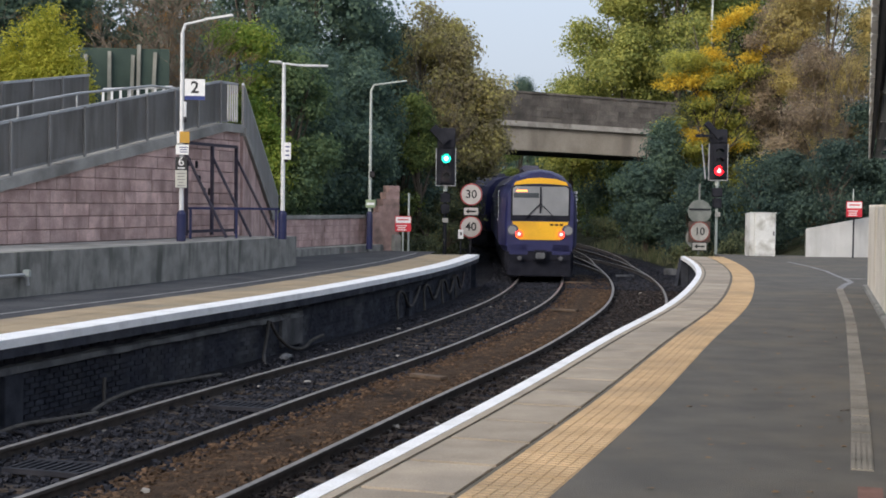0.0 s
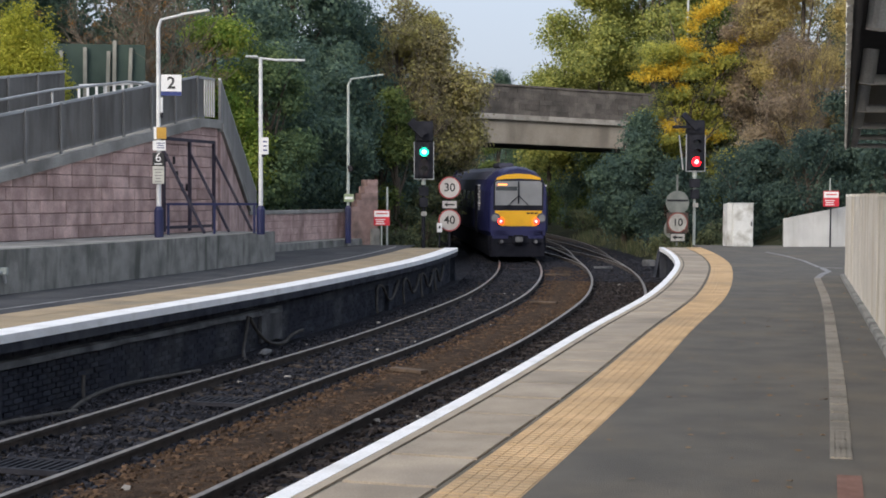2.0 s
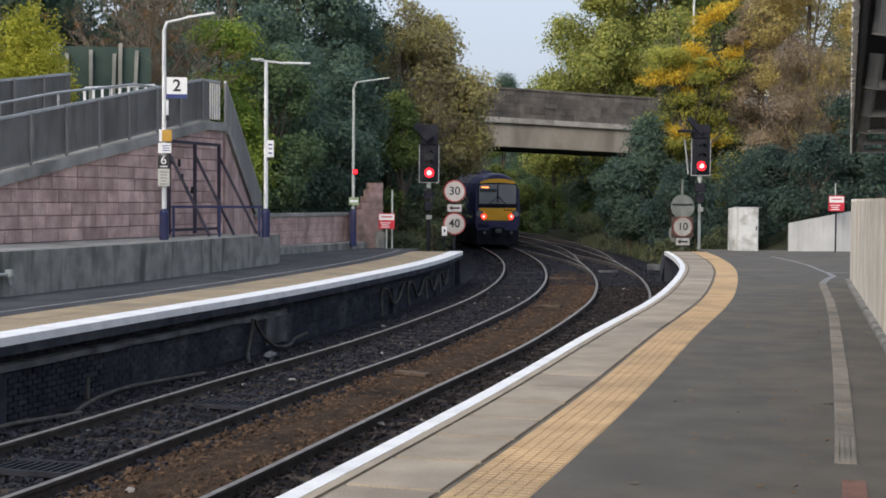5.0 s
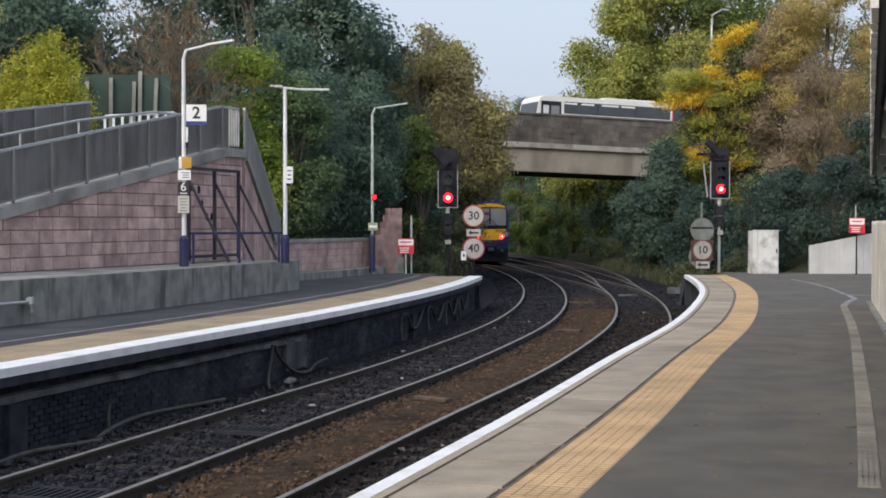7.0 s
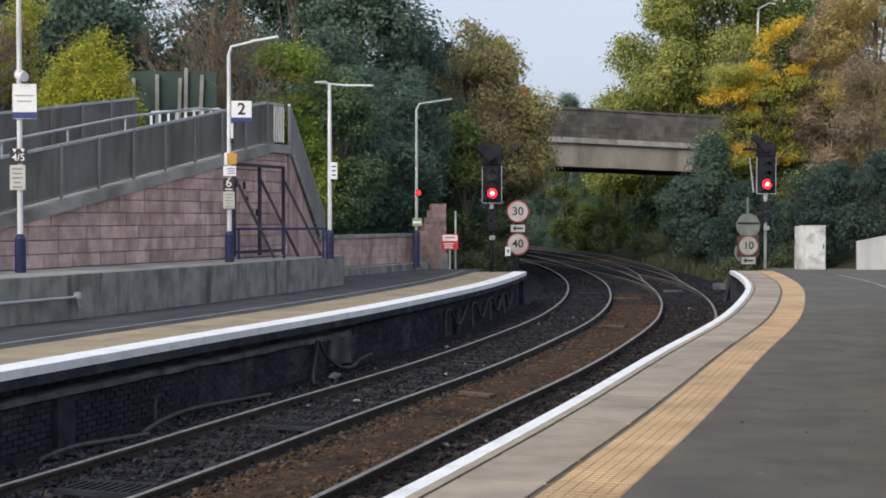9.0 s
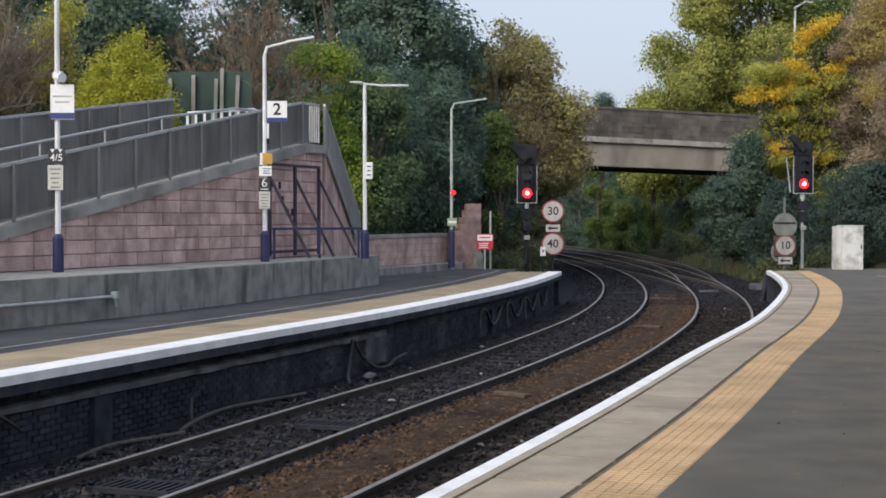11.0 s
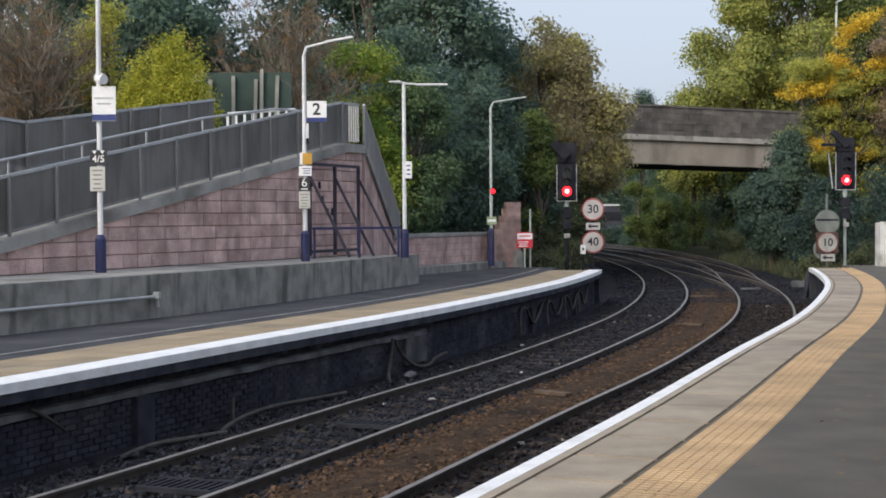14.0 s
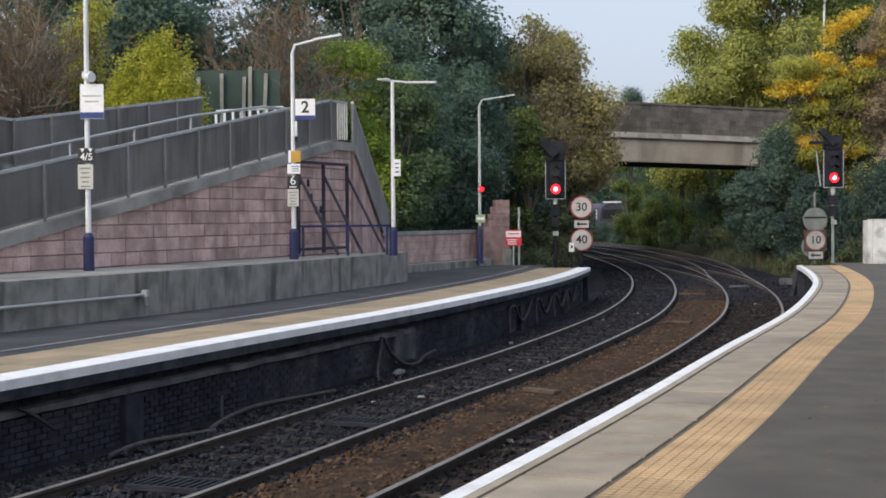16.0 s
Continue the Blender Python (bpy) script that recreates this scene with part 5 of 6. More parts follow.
car1 = rail_car(True)
car2 = rail_car(False)
far1 = rail_car(False)
tagged(far1, "dark blue train with a pale roof edge, far down the line", "train")
part("pale_dome", box(-1.0, 1.0, -.12, .4, 3.72, 3.9, .03), M_POLE, far1)
far1.children[0].data.materials[0] = mat("far_train_grey", (0.03, 0.034, 0.045), (0.045, 0.05, 0.062), 1.5, 0.6, 0.1, 60)
part("cab_window", box(-1.1, 1.1, -.08, -.02, 2.0, 3.0, .02), M_DARK, far1)
the_bus = bus()
the_van = van()


# ---- trees ----
def leaves(name, blobs, count, size, material, seed, parent=None, flat=1.0, hang=0.0):
    """Many small leaf quads clustered on twigs inside and on the skin of overlapping lobes (x, y, z, radius, height)."""
    r = np.random.default_rng(seed)
    bl = np.array(blobs, float)
    w = bl[:, 3] ** 2 * 1.0
    # twigs
    nt = max(40, count // 14)
    idx = r.choice(len(bl), nt, p=w / w.sum())
    d = r.normal(size=(nt, 3))
    d /= np.linalg.norm(d, axis=1)[:, None]
    rad = r.uniform(.25, 1.0, nt) ** .45 * r.uniform(.82, 1.16, nt)
    c = bl[idx, :3] + d * rad[:, None] * np.stack([bl[idx, 3], bl[idx, 3], bl[idx, 4]], -1)
    ti = r.integers(0, nt, count)
    pos = c[ti] + r.normal(size=(count, 3)) * size * np.array([1.6, 1.6, 1.1])
    s = r.uniform(.5, 1.2, count) * size
    out = d[ti] + r.normal(size=(count, 3)) * .4
    out[:, 2] += .35
    out /= np.linalg.norm(out, axis=1)[:, None]
    t1 = np.cross(out, r.normal(size=(count, 3)))
    t1 /= np.linalg.norm(t1, axis=1)[:, None]
    t2 = np.cross(out, t1)
    quad = np.stack([pos - t1 * s[:, None] * .6, pos - t2 * s[:, None] * .42 + out * s[:, None] * .1, pos + t1 * s[:, None] * .6, pos + t2 * s[:, None] * .42 + out * s[:, None] * .1], 1).reshape(-1, 3)
    me = bpy.data.meshes.new(name)
    me.vertices.add(count * 4)
    me.vertices.foreach_set("co", quad.ravel())
    me.loops.add(count * 4)
    me.loops.foreach_set("vertex_index", np.arange(count * 4, dtype=np.int32))
    me.polygons.add(count)
    me.polygons.foreach_set("loop_start", np.arange(0, count * 4, 4, dtype=np.int32))
    me.update(calc_edges=True)
    me.materials.append(material)
    ob = new(name, me)
    ob.parent = parent
    return ob


def limbs(parent, height, spread, seed, trunk=.16, n=7, twigs=0, material=None):
    reach = 1.0 if twigs else .55
    r = random.Random(seed)
    b = bmesh.new()
    rod((0, 0, -.3), (r.uniform(-.1, .1), 0, height * .45), trunk, trunk * .7, 10, b)
    rod((0, 0, height * .43), (r.uniform(-.3, .3), r.uniform(-.3, .3), height * .92), trunk * .7, .02, 8, b)
    part("trunk", b, material or M_BARK, parent)
    b = bmesh.new()
    for i in range(n):
        a, z = r.uniform(0, 6.28), height * r.uniform(.2, .6)
        e = Vector((math.cos(a) * spread * reach * r.uniform(.6, 1), math.sin(a) * spread * reach * r.uniform(.6, 1), z + height * r.uniform(.15, .42)))
        rod((0, 0, z), e, trunk * .4, .015, 6, b)
        for j in range(twigs):
            t = r.uniform(.35, .95)
            p = Vector((0, 0, z)).lerp(e, t)
            q = p + Vector((r.uniform(-1, 1), r.uniform(-1, 1), r.uniform(.3, 1.4))) * spread * .45
            rod(p, q, .022, .006, 4, b)
    part("limb", b, material or M_BARK, parent)


def tree(x, y, z, height, spread, material, seed, count, size, label, low=.25, twigs=0, n=7, lobes=16, bark=None, name="tree"):
    r = random.Random(seed)
    root = thing(name, pose(x, y, z), label, "tree" if name == "tree" else "bush", "trees and bushes")
    limbs(root, height, spread, seed, .05 + height * .016, n, twigs, bark)
    blobs = []
    for i in range(lobes):
        h = low + (1 - low) * r.random()
        k = math.sin(math.pi * min(1, max(.12, (h - low + .14) / (1 - low + .16)))) ** .6
        a, q = r.uniform(0, 6.28), r.uniform(.25, .85) * spread * k
        rr = r.uniform(.26, .5) * spread * (.55 + .5 * k)
        blobs.append((math.cos(a) * q, math.sin(a) * q, min(h * height, height - rr * .6), rr, rr * r.uniform(.7, 1.0)))
    leaves("crown", blobs, count, size, material, seed, root)
    return root


# Several leaf colours are lifted and greyed to stand in for haze.
L_DARK = leaf_mat("dark_green_leaves", (0.092, 0.145, 0.13), (0.13, 0.198, 0.16), (0.19, 0.265, 0.175))
# Darker copy of the dark green leaves, with shade put into the colour.
L_SHADE = leaf_mat("shaded_green_leaves", (0.052, 0.088, 0.084), (0.078, 0.122, 0.108), (0.115, 0.165, 0.126))
L_GREEN = leaf_mat("green_leaves", (0.09, 0.14, 0.06), (0.165, 0.22, 0.08), (0.28, 0.33, 0.105))
L_MID = leaf_mat("mid_green_leaves", (0.1, 0.158, 0.1), (0.15, 0.225, 0.122), (0.23, 0.305, 0.14))
L_BRIGHT = leaf_mat("bright_green_leaves", (0.15, 0.25, 0.06), (0.27, 0.37, 0.08), (0.45, 0.49, 0.11))
L_YELGREEN = leaf_mat("yellow_green_leaves", (0.2, 0.24, 0.085), (0.34, 0.37, 0.115), (0.53, 0.52, 0.16))
L_CONIFER = leaf_mat("golden_conifer", (0.24, 0.27, 0.05), (0.43, 0.44, 0.07), (0.62, 0.58, 0.11))
L_BROWN = leaf_mat("browning_leaves", (0.24, 0.195, 0.155), (0.36, 0.29, 0.215), (0.46, 0.375, 0.26))
L_OCHRE = leaf_mat("ochre_olive_leaves", (0.31, 0.26, 0.13), (0.48, 0.4, 0.17), (0.64, 0.53, 0.21))
L_TURNING = leaf_mat("leaves_turning_yellow", (0.25, 0.29, 0.09), (0.4, 0.42, 0.11), (0.58, 0.54, 0.12))
L_OBROWN = leaf_mat("olive_brown_leaves", (0.24, 0.215, 0.15), (0.36, 0.32, 0.18), (0.54, 0.5, 0.2))
L_TWIG = leaf_mat("thin_brown_leaves", (0.15, 0.1, 0.06), (0.25, 0.17, 0.09), (0.36, 0.2, 0.08))
L_GOLD = leaf_mat("golden_autumn_leaves", (0.55, 0.4, 0.06), (0.76, 0.54, 0.07), (0.86, 0.64, 0.09))
L_OLIVE = leaf_mat("olive_leaves", (0.08, 0.105, 0.075), (0.135, 0.16, 0.095), (0.22, 0.235, 0.115))


def bare_tree(x, y, z, height, spread, seed, bark, count, material):
    """Branches that fork three times down to thin twigs, with a few leaves left."""
    r = random.Random(seed)
    root = thing("tree", pose(x, y, z), "half-bare tree with fine brown twigs and few leaves", "tree", "trees and bushes")
    verts, faces, tips = [], [], []

    def limb(p, d, length, rad, level):
        segs = 3 if level < 2 else 2
        for i in range(segs):
            q = p + d * length / segs
            a = d.orthogonal().normalized()
            b = d.cross(a)
            k = len(verts)
            for c, rr in ((p, rad * (1 - .5 * i / segs)), (q, rad * (1 - .5 * (i + 1) / segs))):
                for t in range(4):
                    verts.append(c + (a * math.cos(t * 1.571) + b * math.sin(t * 1.571)) * rr)
            faces.extend((k + t, k + (t + 1) % 4, k + 4 + (t + 1) % 4, k + 4 + t) for t in range(4))
            p = q
            d = (d + Vector((r.uniform(-.2, .2), r.uniform(-.2, .2), r.uniform(-.05, .2)))).normalized()
            if level < 3:
                for _ in range((3, 3, 3)[level]):
                    side = Vector((r.uniform(-1, 1), r.uniform(-1, 1), r.uniform(-.15, .8))).normalized()
                    limb(p - d * length / segs * r.random() * .6, (d * .55 + side * .9).normalized(), length * r.uniform(.42, .62), max(.009, rad * .45), level + 1)
            else:
                tips.append(p)

    for i in range(4):
        a = i * 1.57 + r.uniform(-.4, .4)
        limb(Vector((0, 0, -.2)), Vector((math.cos(a) * .2, math.sin(a) * .2, 1)).normalized(), height * r.uniform(.42, .52), .07, 0)
    sc = spread / max(.5, max(math.hypot(v.x, v.y) for v in verts)) * 1.25
    top = height / max(v.z for v in verts)
    raw("branch", [(v.x * sc, v.y * sc, v.z * top) for v in verts], faces, bark, root)
    picks = r.sample(tips, min(len(tips), 260))
    leaves("crown", [(v.x * sc, v.y * sc, v.z * top, .16, .16) for v in picks], count, .05, material, seed, root)
    return root


def wood():
    # x, y, ground, height, spread, leaves, count, size, label
    D, G, Y, B, O, OB = L_DARK, L_GREEN, L_YELGREEN, L_BROWN, L_OLIVE, L_OBROWN
    dark, green = "dense dark green broadleaf tree on the bank", "green broadleaf tree on the bank"
    brown, olive = "broadleaf tree with browning autumn leaves", "olive-green broadleaf tree on the bank"
    rows = [
        # behind the ramp
        (-18.5, 58, 2, 13, 3.8, D, 14000, .2, dark), (-14.5, 62, 2, 14, 3.6, D, 14000, .2, dark), (-10.2, 60, 2, 8.4, 2.8, D, 14000, .2, dark), (-6.2, 61, 2, 14, 3.2, D, 15000, .2, dark),
        (-3.2, 58, 2, 14, 3.2, D, 24000, .18, dark), (-0.6, 57, 1.5, 12.6, 2.9, D, 24000, .18, dark), (1.2, 60, 1, 9.5, 2.4, D, 16000, .17, dark),
        (-0.6, 50, .4, 6.6, 2.1, D, 20000, .14, dark), (1.3, 53.5, .2, 7.4, 1.9, D, 17000, .14, dark), (-2.0, 52, .6, 8.0, 2.0, D, 16000, .15, dark),
        (-2.9, 46.0, .6, 6.6, 1.8, L_BRIGHT, 26000, .11, "bright green shrub beside the ramp stair"), (-2.3, 45.2, .4, 4.4, 1.1, L_BRIGHT, 12000, .1, "low bright green shrub beside the ramp stair"), (-1.2, 46.4, .4, 6.0, 1.55, L_MID, 24000, .11, "green shrub beside the ramp stair"), (-4.6, 52, 1, 7.5, 1.8, D, 10000, .15, dark),
        (3.2, 64, .6, 9.0, 2.3, O, 15000, .16, olive), (4.0, 62, .3, 10.2, 2.4, OB, 28000, .14, brown),
        (3.5, 55.5, -.4, 6.2, 1.1, G, 9000, .12, green), (3.0, 57, -.2, 5.2, 1.6, D, 8000, .14, dark), (4.4, 59, -.6, 5.4, 1.6, O, 11000, .14, brown), (4.8, 68, -.4, 6.0, 1.6, O, 8000, .14, olive),
        (5.1, 60.5, -.6, 6.4, 1.35, O, 16000, .12, brown), (4.7, 56.5, -.6, 2.6, 1.0, O, 7000, .09, olive), (5.9, 66, -.6, 6.6, 1.2, O, 13000, .12, brown), (5.6, 71, -.6, 7.5, 1.4, O, 13000, .13, olive), (5.0, 77, -.6, 7.5, 1.6, D, 12000, .13, dark),
        # right of the line
        (18.3, 99, 3, 11.6, 3.3, Y, 24000, .2, "yellow-green tree behind the bridge"), (22.2, 99, 3, 16.2, 4.6, Y, 34000, .21, "tall yellow-green tree behind the bridge"),
        (26.2, 98, 3, 19, 5.0, G, 34000, .21, "tall yellow-green tree behind the bridge"), (32.2, 100, 3, 15, 4.5, O, 12000, .26, olive), (39, 102, 3, 14, 4.5, O, 10000, .26, olive),
        (22.0, 67.5, 1, 11.2, 2.4, B, 40000, .105, brown), (25.3, 62, 1, 12.5, 2.8, L_OCHRE, 36000, .11, brown), (-12.5, 67, 2, 14, 3.4, D, 12000, .2, dark), (-8.3, 67, 2, 8.4, 2.6, D, 12000, .2, dark), (-16.5, 66, 2, 14, 3.4, D, 12000, .2, dark), (23.4, 65, 1, 13.4, 3.0, L_OCHRE, 50000, .105, brown), (22.3, 62.5, .5, 8.6, 2.0, B, 30000, .1, brown), (27.2, 64, 1, 13.6, 3.4, L_OCHRE, 44000, .11, brown), (23.6, 97, 2, 12.5, 2.6, G, 22000, .15, green), (15.3, 66.8, -.6, 5.2, 1.5, D, 16000, .13, dark), (16.6, 67.2, -.4, 4.2, 1.4, D, 12000, .13, dark), (31.5, 62, 1, 12.5, 3.2, O, 12000, .18, olive),
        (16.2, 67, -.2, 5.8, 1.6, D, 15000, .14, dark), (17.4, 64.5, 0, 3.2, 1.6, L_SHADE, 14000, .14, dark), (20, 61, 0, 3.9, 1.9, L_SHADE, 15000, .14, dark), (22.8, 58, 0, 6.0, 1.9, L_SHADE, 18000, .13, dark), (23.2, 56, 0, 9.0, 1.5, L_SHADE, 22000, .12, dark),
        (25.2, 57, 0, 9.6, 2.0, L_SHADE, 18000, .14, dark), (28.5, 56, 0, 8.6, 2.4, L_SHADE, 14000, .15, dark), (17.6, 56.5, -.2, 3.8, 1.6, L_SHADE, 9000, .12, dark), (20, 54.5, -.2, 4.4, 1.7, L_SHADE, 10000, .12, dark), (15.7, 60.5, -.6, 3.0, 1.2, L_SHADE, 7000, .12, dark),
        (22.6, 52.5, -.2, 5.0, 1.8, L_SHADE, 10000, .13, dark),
        (20.4, 97, 3, 13.6, 3.5, Y, 28000, .2, "yellow-green tree behind the bridge"), (24.0, 96, 3, 18, 4.4, Y, 30000, .21, "tall yellow-green tree behind the bridge"), (17.0, 98, 3, 7.6, 2.2, Y, 14000, .19, "tall yellow-green tree behind the bridge"), (29.5, 99, 3, 18, 4.6, G, 14000, .25, olive),
        # beyond the bridge; lighter leaf colours brighten trees that the deck and crowns shade
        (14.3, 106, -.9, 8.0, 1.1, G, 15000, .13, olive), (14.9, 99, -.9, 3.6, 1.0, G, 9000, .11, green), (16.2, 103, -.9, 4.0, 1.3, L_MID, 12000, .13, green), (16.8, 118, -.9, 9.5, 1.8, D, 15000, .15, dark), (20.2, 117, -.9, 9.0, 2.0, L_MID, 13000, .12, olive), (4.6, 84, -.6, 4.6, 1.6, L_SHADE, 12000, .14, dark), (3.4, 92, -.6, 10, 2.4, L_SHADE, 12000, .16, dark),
        (4.4, 88, -.9, 6.4, 1.7, OB, 11000, .13, brown), (19.8, 114, -.9, 7.0, 1.6, G, 9000, .13, dark), (12.2, 124, -.9, 4.6, 1.0, D, 7000, .13, dark), (14.6, 112, -1, 1.8, 1.1, D, 5000, .11, dark), (15.2, 128, -1, 1.8, 1.3, D, 5000, .12, dark), (19.4, 104, -1, 6.2, 1.6, G, 7000, .12, dark), (13.0, 140, -1, 5.5, 1.4, D, 7000, .15, dark), (11.2, 112, -1, 1.4, .8, D, 4000, .11, dark), (16.2, 109, -.9, 6.0, 1.4, L_MID, 5000, .11, olive), (21.8, 137, -.9, 7.0, 1.7, G, 8000, .15, dark), (22.8, 188, 0, 13, 4.0, D, 10000, .28, dark), (-12.4, 56, 2, 11.5, 3.0, D, 16000, .18, dark), (23, 140, -.5, 10, 3.2, G, 10000, .2, green),
        (10.6, 165, -.5, 9, 2.6, D, 8000, .22, dark), (9.3, 140, -.5, 8, 2.2, D, 8000, .2, dark),
        (20.8, 124, -.5, 8, 1.9, G, 12000, .17, dark), (21.0, 116, -.5, 7.5, 2.6, G, 12000, .17, green), (21.2, 106, -.8, 6.0, 2.0, G, 11000, .16, dark), (22.4, 106, -.5, 7.5, 2.6, D, 12000, .17, dark), (20.4, 97, -.9, 6.4, 1.9, G, 15000, .14, dark), (17.9, 111, -.9, 8.5, 1.9, G, 15000, .13, dark), (19.9, 98, -.9, 7.0, 2.0, D, 14000, .15, dark), (21.9, 98, -.9, 6.4, 2.2, D, 11000, .14, dark), (25.5, 101, -.5, 7, 2.6, D, 11000, .16, dark), (27, 112, 0, 9, 3.4, D, 9000, .2, dark),
        (3.4, 98, -.6, 8, 2.2, O, 11000, .17, olive), (-0.2, 102, 0, 9, 3, B, 9000, .2, brown), (8.6, 124, 0, 9, 2.4, D, 9000, .2, dark), (0.9, 112, 0, 9, 2.6, D, 9000, .2, dark), (12, 215, 0, 14, 6, D, 9000, .32, dark), (24, 205, 0, 15, 6, D, 9000, .32, dark), (4, 170, 0, 13, 5, D, 8000, .3, dark), (32, 150, 0, 13, 5, D, 8000, .3, dark),
    ]
    for i, (x, y, z, h, s, m, c, sz, lab) in enumerate(rows):
        tree(x, y, z, h, s, m, 40 + i, c, sz, lab, low=.04, lobes=24)
    # brown crowns that hang over the line
    for i, (x, y, z, h, sp, c, lw) in enumerate(((5.7, 61, .2, 8.2, 2.0, 24000, .42), (5.8, 63, 0, 7.2, 1.8, 18000, .45), (5.0, 63.5, 0, 9.8, 2.2, 22000, .4), (6.0, 63, .2, 5.6, 1.2, 12000, .42))):
        tree(x, y, z, h, sp, OB, 210 + i, c, .14, brown, low=lw, lobes=24)
    for i, (x, y, h, sp) in enumerate(((20.5, 228, 15, 4.5), (14, 230, 15, 5), (27, 227, 15, 5), (35, 220, 15, 5))):
        tree(x, y, 0, h, sp, D, 230 + i, 12000, .34, dark, low=.02, lobes=24)
    gold = thing("tree", pose(18.7, 68.0, .3), "tree with bright golden autumn leaves in flat sprays", "tree", "trees and bushes")
    limbs(gold, 10.6, 2.2, 5, .2, 16, 4)
    r = random.Random(15)
    sprays = []
    for i in range(46):
        z = 1.0 + 7.6 * r.random() ** .85
        w = 2.5 * (1 - .4 * abs(z - 5.0) / 4.6)
        sprays.append((r.uniform(-w, w), r.uniform(-1.6, 1.2), z, r.uniform(.5, 1.0), r.uniform(.2, .42)))
    leaves("crown", sprays, 38000, .11, L_TURNING, 5, gold)
    leaves("inner_crown", [(x * .8, y + .6, z, q * 1.2, k * 2.2) for x, y, z, q, k in sprays[::3]], 8000, .13, L_OLIVE, 16, gold)
    # the sprays that have turned gold, rising towards the leader
    tips = []
    for x, z, q in ((-2.5, 7.2, .5), (-1.9, 7.5, .6), (-1.2, 7.3, .7), (-.5, 7.7, .75), (.3, 8.2, .7), (-.3, 8.7, .6), (.9, 8.0, .5), (1.6, 8.5, .55), (2.1, 8.9, .45), (.3, 10.2, .5), (.8, 10.5, .6), (1.4, 10.8, .5), (1.7, 11.1, .4), (-.6, 6.6, .5), (-1.3, 4.9, .5), (-.8, 4.6, .6), (-1.5, 2.9, .45), (.9, 4.2, .4), (-.2, 9.5, .35)):
        for k in range(3):
            tips.append((x + r.uniform(-.3, .3), r.uniform(-1.3, -.2), z + r.uniform(-.15, .15), q * r.uniform(.6, .9), r.uniform(.13, .26)))
    leaves("golden_sprays", tips, 9000, .11, L_GOLD, 25, gold)
    tree(20.0, 69.2, .5, 9.2, 2.3, L_OLIVE, 6, 11000, .15, olive, low=.1)
    twig = mat("pale_twig_bark", (0.125, 0.103, 0.08), (0.2, 0.168, 0.13), 5, 0.95, 0.3, 40)
    # half-bare trees behind the ramp
    bare_tree(4.5, 59.6, -.4, 9.6, 2.5, 51, twig, 7000, L_OCHRE)
    bare_tree(22.4, 61, .5, 11.5, 2.6, 52, twig, 9000, L_OCHRE)
    bare_tree(25.6, 59.5, .5, 12.5, 2.8, 53, twig, 9000, L_OCHRE)
    bare_tree(-4.7, 44, 1.6, 8.4, 3.3, 8, twig, 6500, L_TWIG)
    bare_tree(-12.4, 42, 1.8, 7.6, 3.2, 9, twig, 9000, L_TWIG)
    bare_tree(-14.4, 44, 1.8, 8.0, 3.0, 19, twig, 9000, L_TWIG)
    tree(-13.6, 46, 1.8, 8.6, 2.2, L_OLIVE, 29, 13000, .11, "thin olive-brown tree behind the ramp", low=.1)
    tree(-10.9, 45, 1.8, 6.8, 1.6, L_TURNING, 10, 9000, .11, "thin yellow-green tree behind the ramp", low=.1)
    # golden conifer on the upper path
    r = random.Random(31)
    for cx, cy, h, w, cnt in ((-7.6, 38.5, 4.5, 1.55, 46000), (-8.55, 38.2, 2.9, .75, 14000)):
        con = thing("conifer_bush", pose(cx, cy, 2.4), "golden-green conifer bush behind the fence", "bush", "trees and bushes")
        limbs(con, h * .8, .5, 12, .07, 4)
        bl = []
        for i in range(90):
            t = r.random()
            a, q = r.uniform(0, 6.28), w * (1 - .6 * t ** 2.2) * r.uniform(.35, 1.0) ** .7
            bl.append((math.cos(a) * q, math.sin(a) * q, h * (.06 + .86 * t), .14 + .16 * (1 - t), r.uniform(.35, .65)))
        leaves("crown", bl, cnt, .075, L_CONIFER, 12, con)
    # rough growth by the line
    for i, (x, y, s) in enumerate(((3.4, 49.5, .7), (4.4, 52, 1.0), (3.9, 55, 1.2), (15.3, 52.5, .7), (16.2, 54, .9), (14.6, 56.5, .55), (5.2, 78, 1.2), (16.3, 82, 1.1), (6.4, 72, .6), (2.9, 51, .9))):
        tree(x, y, -.9, s * 1.7, s, L_OLIVE, 70 + i, 5000, .08, "rough weeds and brambles beside the line", low=.02, lobes=12, name="bramble_bush")


wood()
# small round tree past the parapet
rt = thing("tree", pose(17.6, 128, 2.72), "distant round dark tree past the parapet", "tree", "trees and bushes")
limbs(rt, 9.5, .5, 33, .14, 4)
leaves("crown", [(0, 0, 9.7, .95, .85), (.2, 0, 9.2, .95, .8), (-.2, 0, 9.1, .9, .8)], 6000, .12, L_DARK, 33, rt)

# green mesh fence on leaning pale posts behind the ramp
mf = thing("mesh_fence", pose(0, 41, 0), "green mesh fence on pale concrete posts", "fence")
for x, lean, zt in ((-6.95, 0, 5.75), (-6.3, .02, 5.85), (-5.72, .1, 5.75), (-5.5, .05, 6.05), (-5.15, .16, 5.85)):
    part("post", bar((x, 0, 2.2), (x + lean, 0, zt), .1), M_PALEPOST, mf)
part("mesh", box(-7.2, -4.6, .06, .07, 3.2, 5.95), M_MESHGREEN, mf)



